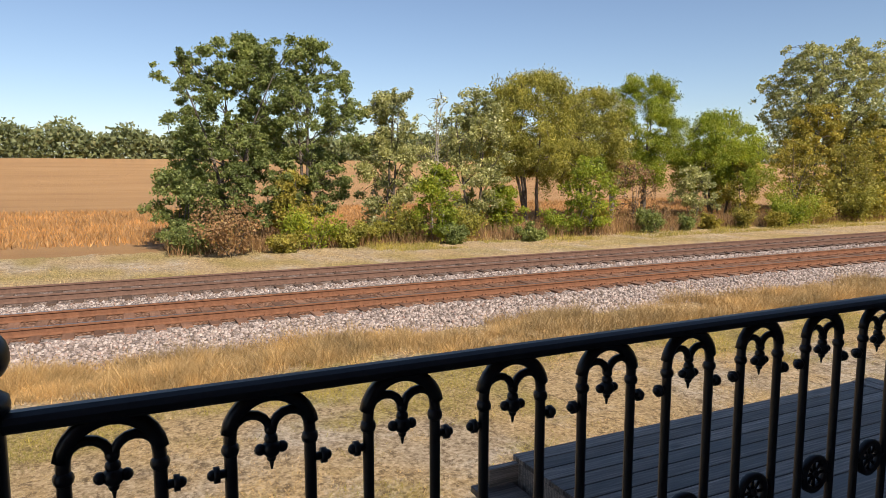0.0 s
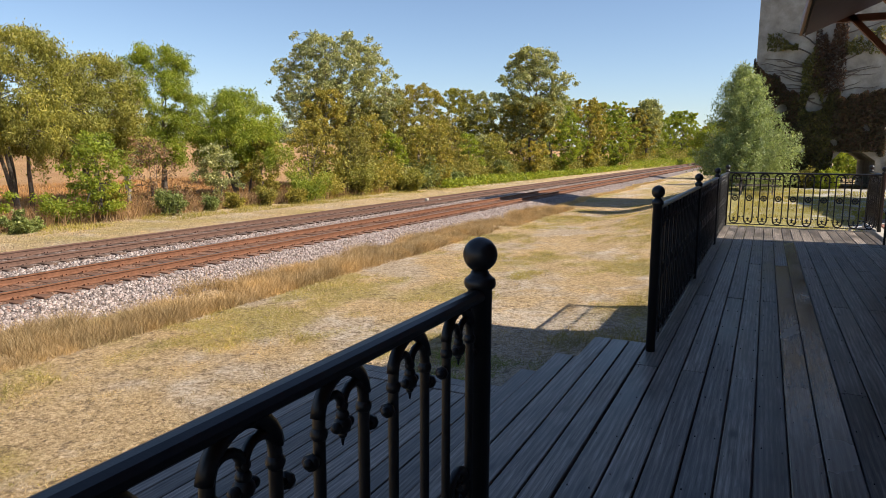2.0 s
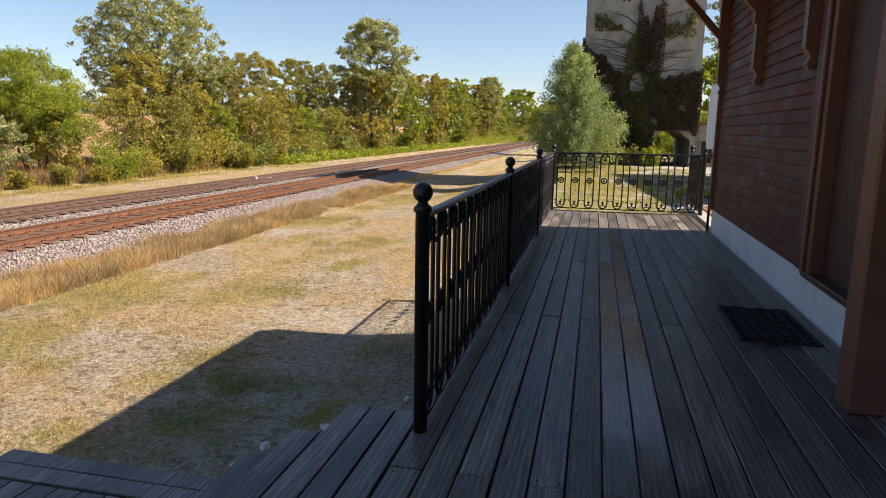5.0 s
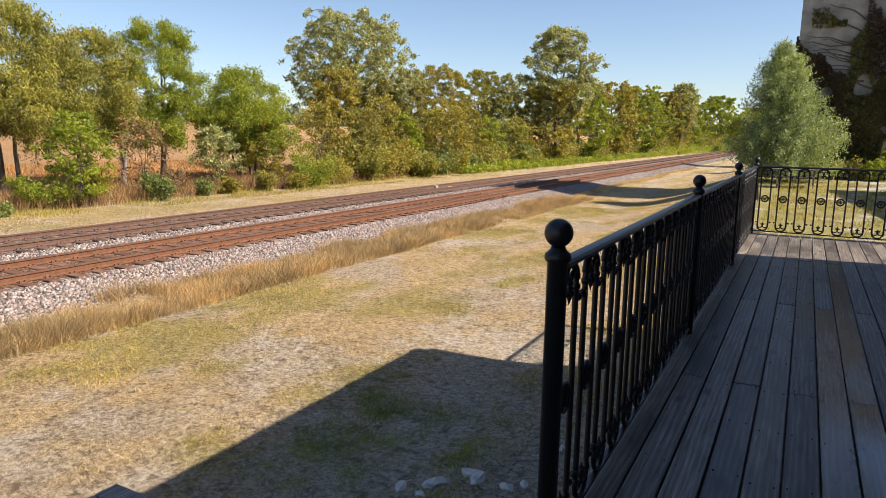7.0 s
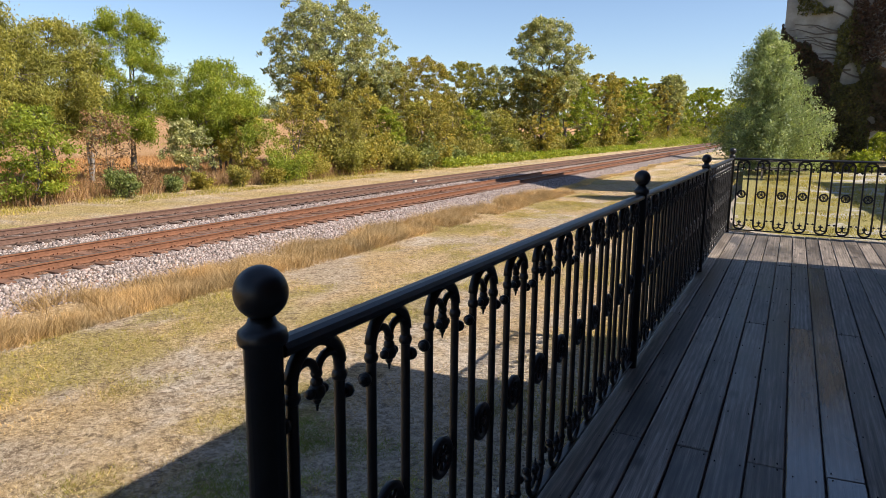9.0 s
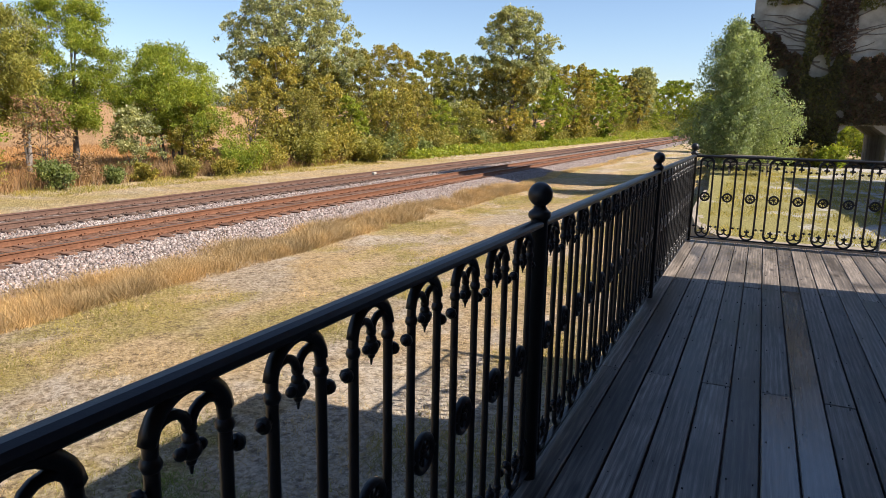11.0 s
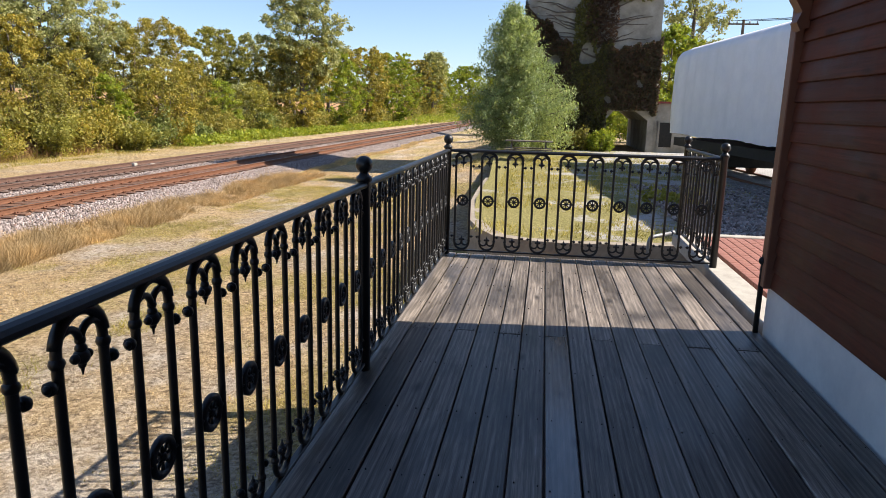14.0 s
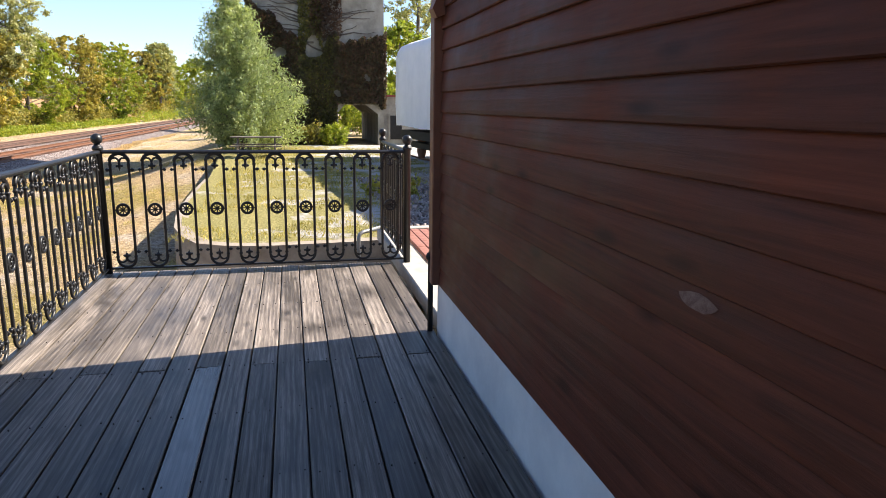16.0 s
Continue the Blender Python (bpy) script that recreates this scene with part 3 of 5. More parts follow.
deck = empty("deck", "weathered grey-brown plank deck along the depot", "deck", at=(0, 0, 0), kind="structure")
rng = random.Random(11)
M_BOARDNAIL = make_plain("dark_nail_steel", (0.012, 0.011, 0.01), (0.04, 0.032, 0.028), 30, 0.6, 0.4)
nails = []
x, col = EDGE_L, 0
while x < WALL_X - 0.02:
    w = min(BW, WALL_X - x)
    # sixteen-foot boards, butted alternately on two lines of joists
    first = -4.93 if col % 2 == 0 else -2.36
    joints = [DECK_END] + [first - 4.93 * k + rng.uniform(-0.012, 0.012) for k in range(4) if first - 4.93 * k > -18.5] + [-19.0]
    for a, b2 in zip(joints, joints[1:]):
        l = round(a - b2 - 0.006, 2)
        worn = col == 7 and b2 < -5 or col == 6 and b2 < -9
        o = part("board", board(w - rng.uniform(0.006, 0.011), l, M_DECKWORN if worn else M_DECK), M_DECK, deck)
        o.matrix_basis = pose(x + w / 2, (a + b2) / 2, rng.uniform(-0.0025, 0.0025), 0, -2.6 if worn and col == 7 else rng.uniform(-0.35, 0.35), rng.uniform(-0.02, 0.02))
        ny = a - 0.03
        while ny > b2:
            for e in (0.028, w - 0.028):
                nails.append((x + e + rng.uniform(-0.008, 0.008), ny + rng.uniform(-0.012, 0.012)))
            ny = ny - 0.6 if ny - 0.6 > b2 + 0.3 else (b2 + 0.03 if ny > b2 + 0.1 else b2 - 1)
    x += BW
    col += 1
nv, nf = [], []
for nx0, ny0 in nails:
    k = len(nv)
    nv += [(nx0 + 0.0032 * math.cos(a * math.tau / 6), ny0 + 0.0032 * math.sin(a * math.tau / 6), z) for z in (-0.004, 0.0042) for a in range(6)]
    nf += [tuple(range(k + 6, k + 12))] + [(k + a, k + (a + 1) % 6, k + 6 + (a + 1) % 6, k + 6 + a) for a in range(6)]
nail = pyobj("nail_heads", nv, nf, M_BOARDNAIL, deck)
nail["kind"] = "stuff"
bm = bmesh.new()
for yy in np.arange(-18.8, 0.1, 0.6):
    box(bm, ((EDGE_L + WALL_X) / 2, float(yy), -0.16), (WALL_X - EDGE_L - 0.05, 0.05, 0.22))
part("joists", bm, M_DECK, deck)
# dark sheet added below the boards so their gaps read as black shade
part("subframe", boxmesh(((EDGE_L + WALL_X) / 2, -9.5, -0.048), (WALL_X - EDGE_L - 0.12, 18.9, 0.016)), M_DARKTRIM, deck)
part("fascia", boxmesh((EDGE_L + 0.02, -9.5, -0.17), (0.04, 19.1, 0.25), 0.004), M_DECK, deck)
part("end_beam", boxmesh(((EDGE_L + WALL_X) / 2, DECK_END - 0.03, -0.17), (WALL_X - EDGE_L - 0.1, 0.04, 0.25), 0.004), M_DECK, deck)
bm = bmesh.new()
for yy in np.arange(-18.5, 0.0, 2.3):
    for xx in (0.1, 2.2):
        box(bm, (xx, float(yy), -1.0), (0.14, 0.14, 1.5))
part("supports", bm, M_DECK, deck)

# steps down to the landing
STEP_Y0, STEP_Y1 = -13.32, -9.29
stairs = empty("deck_steps", "weathered plank steps leading down to the wooden landing", "steps", kind="structure")
edge = EDGE_L
for zt, x0, x1 in ((-0.002, -0.45, EDGE_L - 0.006), (-0.175, -0.76, -0.45), (-0.35, -1.05, -0.76)):
    nb = max(1, round((x1 - x0) / BW))
    w = (x1 - x0) / nb
    for i in range(nb):
        o = part("tread_board", board(w - 0.008, STEP_Y1 - STEP_Y0), M_DECK, stairs)
        o.location = (x0 + (i + 0.5) * w, (STEP_Y0 + STEP_Y1) / 2, zt)
    part("riser", boxmesh((x0 + 0.035, (STEP_Y0 + STEP_Y1) / 2, zt - 0.12), (0.03, STEP_Y1 - STEP_Y0 - 0.02, 0.16)), M_DECK, stairs)
    part("stringer", boxmesh(((x0 + x1) / 2, STEP_Y1 - 0.03, zt - 0.3), (x1 - x0 - 0.02, 0.04, 0.5)), M_DECK, stairs)
landing = empty("landing", "lower weathered wooden landing beside the deck steps", "platform", kind="structure")
x = -2.6
while x < -1.06:
    o = part("board", board(BW - 0.008, STEP_Y1 - STEP_Y0 - 0.32), M_DECK, landing)
    o.location = (x + BW / 2, (STEP_Y0 + STEP_Y1) / 2 - 0.15, -0.53)
    x += BW
for i in range(2):
    bmx = boxmesh((-1.83, STEP_Y1 - 0.07 - i * 0.146, -0.548), (1.55, 0.138, 0.038), 0.004)
    part("end_board", bmx, M_DECK, landing)
bm = bmesh.new()
for xx, yy, sx, sy in ((-2.57, -11.5, 0.05, 4.05), (-1.83, STEP_Y1 - 0.05, 1.5, 0.05), (-1.83, STEP_Y0 + 0.05, 1.5, 0.05)):
    box(bm, (xx, yy, -0.68), (sx, sy, 0.2))
for xx in (-2.5, -1.3):
    for yy in (-13.4, -11.5, -9.6):
        box(bm, (xx, yy, -1.2), (0.12, 0.12, 0.95))
part("frame", bm, M_DECK, landing)
low = empty("lower_steps", "grey plank steps going down from the landing to the lawn", "steps", kind="structure")
for i in range(5):
    part("tread_board", boxmesh((-1.83, STEP_Y0 - 0.16 - i * 0.28, -0.73 - i * 0.19), (1.6, 0.29, 0.045), 0.004), M_DECK, low)
    part("riser", boxmesh((-1.83, STEP_Y0 - 0.04 - i * 0.28, -0.85 - i * 0.19), (1.5, 0.03, 0.2)), M_DECK, low)

# ---- railings ----
LEG = 0.0115


def arc(cy, cz, r, a0, a1, n=10):
    return [(0, cy + r * math.cos(radians(a0 + (a1 - a0) * i / n)), cz + r * math.sin(radians(a0 + (a1 - a0) * i / n))) for i in range(n + 1)]


def baluster_mesh():
    """A closed hoop: two legs, round at top and bottom, with cusped tracery and little finials."""
    bm = bmesh.new()
    R, zt, zb = 0.072, 0.9505, 0.125
    path = arc(0, zt, R, 0, 180, 14) + [(0, -R, 0.75), (0, -R, 0.35)] + arc(0, zb, R, 180, 360, 14) + [(0, R, 0.35), (0, R, 0.75)]
    rad = []
    tube(bm, path, LEG, 8, closed=True)
    tube(bm, arc(0, zt, R + 0.004, 8, 172, 12), 0.0145, 6)
    for s, z0 in ((1, zt), (-1, zb)):
        for side in (-1, 1):
            a = arc(side * 0.036, s * 0.006, 0.034, 0, 180, 8)
            tube(bm, [(p[0], p[1], z0 + s * p[2]) for p in a], 0.009, 6)
        z = z0 + s * 0.008
        for dz, r in ((0, 0.012), (0.018, 0.013), (0.036, 0.018), (0.054, 0.009)):
            ball(bm, (0, 0, z - s * dz), r, 8, 6)
        tube(bm, [(0, 0, z - s * 0.03), (0, 0, z - s * 0.076)], [0.01, 0.002], 6)
        for side in (-1, 1):
            ball(bm, (0, side * 0.02, z - s * 0.036), 0.011, 8, 6)
            leg = side * R
            ball(bm, (0, leg, z0 - s * 0.018), 0.0165, 8, 6)
            zk = z0 - s * 0.06
            tube(bm, [(0, leg, zk), (0, leg + side * 0.024, zk)], 0.008, 6)
            tube(bm, [(0, leg + side * 0.02, zk), (0, leg + side * 0.03, zk)], 0.0155, 8)
            ball(bm, (0, leg + side * 0.032, zk), 0.01, 8, 6)
    me = bpy.data.meshes.new("baluster")
    bm.to_mesh(me)
    bm.free()
    me.materials.append(M_IRON)
    for p in me.polygons:
        p.use_smooth = True
    return me


def medallion_mesh():
    bm = bmesh.new()
    ring = [(0, 0.047 * math.cos(a * math.tau / 20), 0.55 + 0.047 * math.sin(a * math.tau / 20)) for a in range(20)]
    tube(bm, ring, 0.0125, 6, closed=True)
    for k in range(8):
        a = k * math.tau / 8
        tube(bm, [(0, 0.01 * math.cos(a), 0.55 + 0.01 * math.sin(a)), (0, 0.042 * math.cos(a), 0.55 + 0.042 * math.sin(a))], 0.0055, 5)
    ball(bm, (0, 0, 0.55), 0.014, 8, 6)
    for s in (-1, 1):
        tube(bm, [(0, s * 0.05, 0.55), (0, s * 0.068, 0.55)], 0.009, 6)
    me = bpy.data.meshes.new("medallion")
    bm.to_mesh(me)
    bm.free()
    me.materials.append(M_IRON)
    for p in me.polygons:
        p.use_smooth = True
    return me


ME_BAL, ME_MED = baluster_mesh(), medallion_mesh()


def post_meshes():
    bm = bmesh.new()
    lathe(bm, [(0.033, -0.02), (0.033, 1.053), (0.041, 1.059), (0.043, 1.069), (0.041, 1.081), (0.034, 1.086), (0.026, 1.094), (0.022, 1.104)], sides=20)
    post = bpy.data.meshes.new("post")
    bm.to_mesh(post)
    bm.free()
    bm = bmesh.new()
    ball(bm, (0, 0, 1.146), 0.046, 20, 14)
    fin = bpy.data.meshes.new("finial")
    bm.to_mesh(fin)
    bm.free()
    for me in (post, fin):
        me.materials.append(M_IRON)
        for p in me.polygons:
            p.use_smooth = True
    return post, fin


ME_POST, ME_FIN = post_meshes()


def add_post(parent, x, y, s=1.0):
    p = part("post", ME_POST, M_IRON, parent)
    p.location = (x, y, 0)
    f = part("finial", ME_FIN, M_IRON, p)


def add_panel(parent, a, b, n, o0=0.157, o1=0.157):
    """Top and bottom rail and n hoops from post a to post b."""
    a, b = Vector((*a, 0)), Vector((*b, 0))
    d = b - a
    L = d.length
    ang = math.degrees(math.atan2(d.y, d.x)) - 90
    m = Matrix.Translation(a) @ pose(0, 0, 0, 0, 0, ang)
    bm = bmesh.new()
    prof = [(-0.021, 1.026), (0.021, 1.026), (0.026, 1.031), (0.027, 1.042), (0.020, 1.051), (0.008, 1.056), (-0.008, 1.056), (-0.020, 1.051), (-0.027, 1.042), (-0.026, 1.031)]
    prism(bm, prof, 0.03, L - 0.03)
    o = part("top_rail", bm, M_IRON, parent)
    o.matrix_basis = m
    bm = boxmesh((0, L / 2, 0.042), (0.03, L - 0.06, 0.014), 0.002)
    o = part("bottom_rail", bm, M_IRON, parent)
    o.matrix_basis = m
    pitch = (L - o0 - o1) / (n - 1)
    for i in range(n):
        o = part("baluster", ME_BAL, M_IRON, parent)
        o.matrix_basis = m @ Matrix.Translation((0, o0 + i * pitch, 0))
        part("medallion", ME_MED, M_IRON, o)


rail_a = empty("deck_railing", "black cast-iron railing with arched hoops and ball-topped posts", "railing", "deck railings", (0, -12.75, 0))
rail_a.location = (0, 0, 0)
for x, y in ((-0.004, -12.735), (0.014, -15.904), (0.03, -19.05)):
    add_post(rail_a, x, y)
add_panel(rail_a, (0.014, -15.904), (-0.004, -12.735), 12, 0.177, 0.138)
add_panel(rail_a, (0.03, -19.05), (0.014, -15.904), 12)
rail_b = empty("deck_railing", "black cast-iron railing turning the corner at the deck's end", "railing", "deck railings")
RB = (-9.5, -6.345, -3.15, 0.0)
for y in RB:
    add_post(rail_b, 0, y)
for y0, y1, o0, o1 in zip(RB, RB[1:], (0.14, 0.175, 0.155), (0.175, 0.152, 0.155)):
    add_panel(rail_b, (0, y0), (0, y1), 12, o0, o1)
add_post(rail_b, 2.6, 0.0)
add_panel(rail_b, (0, 0), (2.6, 0), 10)
add_post(rail_b, 2.61, 1.74)
add_panel(rail_b, (2.6, 0), (2.61, 1.74), 6)

# ---- depot ----
TIP_Y = -2.15
WALL_Y1, WALL_Y0 = -1.95, -19.0
EAVE_X, EAVE_Z, EAVE_Y = 1.04, 3.4, -1.65
depot = empty("depot_building", "brown clapboard railway depot with white foundation and wide eaves", "building", kind="")
part("wall_core", boxmesh((WALL_X + 0.32, (WALL_Y0 + WALL_Y1) / 2, 1.8), (0.5, WALL_Y1 - WALL_Y0 - 0.04, 3.6)), M_DARKTRIM, depot)
part("foundation", boxmesh((WALL_X + 0.3, (WALL_Y0 + WALL_Y1) / 2 - 0.005, 0.0), (0.56, WALL_Y1 - WALL_Y0, 0.66), 0.006), M_WHITE, depot, "white painted foundation band")
part("end_wall", boxmesh((WALL_X + 4.2, WALL_Y1 - 0.2, 1.8), (7.2, 0.3, 3.6)), M_DARKTRIM, depot)
part("back_wall", boxmesh((WALL_X + 7.6, (WALL_Y0 + WALL_Y1) / 2, 1.8), (0.3, WALL_Y1 - WALL_Y0 - 0.2, 3.6)), M_DARKTRIM, depot)
CH = 0.12
DOOR_Y = (-7.75, -6.35)
z = 0.33
while z < 3.5:
    for ya, yb in ((DOOR_Y[1], WALL_Y1 - 0.1), (WALL_Y0, DOOR_Y[0])):
        bm = bmesh.new()
        prism(bm, [(0.07, 0), (-0.021, 0.0), (-0.0255, 0.004), (-0.0255, 0.02), (-0.020, 0.07), (-0.009, CH), (0.07, CH)], -(yb - ya) / 2, (yb - ya) / 2)
        o = part("siding_board", bm, M_SIDING, depot)
        o.location = (WALL_X + 0.03, (ya + yb) / 2, z)
    z += CH
part("corner_board", boxmesh((WALL_X + 0.005, WALL_Y1 - 0.05, 1.92), (0.09, 0.1, 3.18), 0.006), M_TRIM, depot)
roof = bmesh.new()
RX, RZ = WALL_X + 3.8, 5.75
prism(roof, [(EAVE_X, EAVE_Z), (RX, RZ), (2 * RX - EAVE_X, EAVE_Z), (2 * RX - EAVE_X, EAVE_Z - 0.14), (RX, RZ - 0.16), (EAVE_X, EAVE_Z - 0.14)], WALL_Y0 - 0.5, EAVE_Y)
for v in roof.verts:
    if v.co.y > -3 and v.co.x < 2:
        v.co.y = TIP_Y
part("roof", roof, M_ROOF, depot)
lining = bmesh.new()
prism(lining, [(EAVE_X + 0.03, EAVE_Z - 0.145), (RX, RZ - 0.165), (RX, RZ - 0.19), (EAVE_X + 0.03, EAVE_Z - 0.17)], WALL_Y0 - 0.4, EAVE_Y - 0.03)
for v in lining.verts:
    if v.co.y > -3 and v.co.x < 2:
        v.co.y = TIP_Y - 0.03
part("soffit", lining, M_DARKTRIM, depot)
part("eave_fascia", boxmesh((EAVE_X - 0.02, (WALL_Y0 + TIP_Y) / 2, EAVE_Z - 0.07), (0.04, TIP_Y - WALL_Y0, 0.17), 0.004), M_TRIM, depot)


def bracket(y):
    """Eave bracket: wall post with a curled foot, diagonal strut and top arm."""
    bm = bmesh.new()
    w = 0.055
    for sgn in (0,):
        foot = [(0, 1.97), (-0.05, 1.95), (-0.075, 2.0), (-0.05, 2.06), (-0.075, 2.1), (-0.1, 2.14), (-0.1, 2.62), (0, 2.62)]
        prism(bm, [(WALL_X + 0.012 + a, b) for a, b in foot], y - w, y + w)
    box(bm, (WALL_X - 0.05, y, 3.1), (0.13, 0.11, 0.98))
    a, b = Vector((WALL_X - 0.05, y, 2.72)), Vector((1.62, y, 3.58))
    d = b - a
    box(bm, (a + b) / 2, (0.085, 0.09, d.length), Matrix.Rotation(math.atan2(d.x, d.z), 3, "Y"))
    box(bm, ((1.3 + WALL_X) / 2, y, 3.47), (WALL_X - 1.3, 0.09, 0.1))
    box(bm, (1.68, y, 3.56), (0.1, 0.11, 0.1))
    part("bracket", bm, M_TRIM, depot)


for y in (-2.06, -4.3, -6.2, -10.2, -12.4, -14.6, -16.8):
    bracket(y)

# door with its frame, raised on the foundation
door = empty("door", "red panelled depot door with a tall glass pane, closed", "door", at=(WALL_X + 0.1, -7.3, 0.36))
d0 = (0, 0, 0)
part("leaf", boxmesh((0.02, 0, 1.03), (0.045, 0.92, 2.06), 0.004), M_DOORRED, door)
part("pane", boxmesh((-0.006, 0, 1.42), (0.012, 0.5, 1.0)), M_GLASS, door, "dark glass pane")
for yy, zz, sy, sz in ((-0.28, 1.42, 0.05, 1.1), (0.28, 1.42, 0.05, 1.1), (0, 0.9, 0.6, 0.05), (0, 1.95, 0.6, 0.05), (0, 0.5, 0.5, 0.5)):
    part("moulding", boxmesh((-0.012, yy, zz), (0.025, sy, sz), 0.006), M_DOORRED, door)
bm = bmesh.new()
ball(bm, (-0.05, -0.38, 1.0), 0.028)
tube(bm, [(0.0, -0.38, 1.0), (-0.05, -0.38, 1.0)], 0.011, 8)
part("handle", bm, M_GALV, door, "steel door knob")
frame_d = empty("door_1", "brown painted door surround with moulded casing", "door frame", kind="structure")
for yy in (-6.72, -7.87):
    part("jamb", boxmesh((WALL_X + 0.03, yy, 1.46), (0.12, 0.13, 2.25), 0.006), M_TRIM, frame_d)
    part("casing", boxmesh((WALL_X - 0.045, yy + (0.05 if yy > -7 else -0.05), 1.46), (0.03, 0.05, 2.25), 0.008), M_TRIM, frame_d)
part("head", boxmesh((WALL_X + 0.02, -7.3, 2.62), (0.14, 1.32, 0.16), 0.008), M_TRIM, frame_d)
part("crown", boxmesh((WALL_X - 0.01, -7.3, 2.73), (0.2, 1.42, 0.06), 0.012), M_TRIM, frame_d)
part("sill", boxmesh((WALL_X + 0.03, -7.3, 0.34), (0.16, 1.28, 0.05), 0.008), M_DARKTRIM, frame_d)
part("reveal", boxmesh((WALL_X + 0.02, -6.5, 1.46), (0.06, 0.3, 2.25)), M_DARKTRIM, frame_d)

post = empty("porch_post", "square brown wooden post standing on the deck by the door", "post", at=(2.19, -8.65, 0))
part("shaft", boxmesh((0, 0, 1.65), (0.19, 0.19, 3.3), 0.012), M_TRIM, post)
bm = bmesh.new()
ogee = [(0, 2.02), (-0.05, 2.0), (-0.07, 2.06), (-0.035, 2.12), (-0.06, 2.18), (-0.12, 2.22), (-0.14, 2.3), (-0.14, 3.3), (0, 3.3)]
prism(bm, [(b[0], b[1]) for b in ogee], -0.06, 0.06)
o = part("scroll_bracket", bm, M_TRIM, post)
o.matrix_basis = pose(0, 0.09, 0, 0, 0, -90)
lamp = empty("wall_lamp", "small white wall lantern beside the door, unlit", "lamp", at=(WALL_X - 0.09, -8.12, 2.0))
bm = bmesh.new()
lathe(bm, [(0.03, -0.12), (0.05, -0.11), (0.058, 0.08), (0.03, 0.12)], sides=10)
part("glass", bm, M_WHITE, lamp, "white glass body", True)
part("mount", boxmesh((0.06, 0, 0.06), (0.07, 0.07, 0.1), 0.006), M_BLACK, lamp)

win = empty("window_1", "tall depot window with brown casing and dark panes", "window", kind="structure")
for yy in (-9.08, -10.22):
    part("casing", boxmesh((WALL_X - 0.015, yy, 1.45), (0.07, 0.11, 2.2), 0.008), M_TRIM, win)
for zz in (0.42, 2.5):
    part("casing", boxmesh((WALL_X - 0.02, -9.65, zz), (0.09, 1.3, 0.1), 0.008), M_TRIM, win)
part("sash", boxmesh((WALL_X - 0.002, -9.65, 1.46), (0.03, 1.06, 0.06), 0.004), M_TRIM, win)
for zz in (0.98, 1.98):
    part("pane", boxmesh((WALL_X + 0.004, -9.65, zz), (0.012, 1.05, 0.94)), M_GLASS, win, "dark window glass")

# ---- plants ----
def grow(bm, rng, p, d, length, r, depth, tips, spread=0.5, rise=0.15, sides=5):
    """A limb that bends, tapers and forks; the ends are gathered in tips."""
    n = 4
    pts, rad = [p.copy()], [r]
    q = p.copy()
    for i in range(n):
        d = (d + Vector((rng.gauss(0, .12), rng.gauss(0, .12), rng.gauss(0, .06) + rise * 0.25))).normalized()
        q = q + d * (length / n)
        pts.append(q.copy())
        rad.append(r * (1 - 0.55 * (i + 1) / n))
    tube(bm, pts, rad, sides if depth > 1 else 3, caps=False)
    if depth <= 1:
        tips.append((pts[-1], length))
        tips.append((pts[2], length * 0.8))
        if depth <= 0:
            return
    k = rng.choice((2, 3, 3))
    for i in range(k):
        a = rng.uniform(0, math.tau)
        side = d.orthogonal().normalized()
        side = Matrix.Rotation(a, 3, d) @ side
        nd = (d + side * rng.uniform(spread * 0.6, spread * 1.4)).normalized()
        at = pts[rng.choice((2, 3, 4, 4))]
        grow(bm, rng, at, nd, length * rng.uniform(0.6, 0.82), r * 0.5, depth - 1, tips, spread, rise, sides)


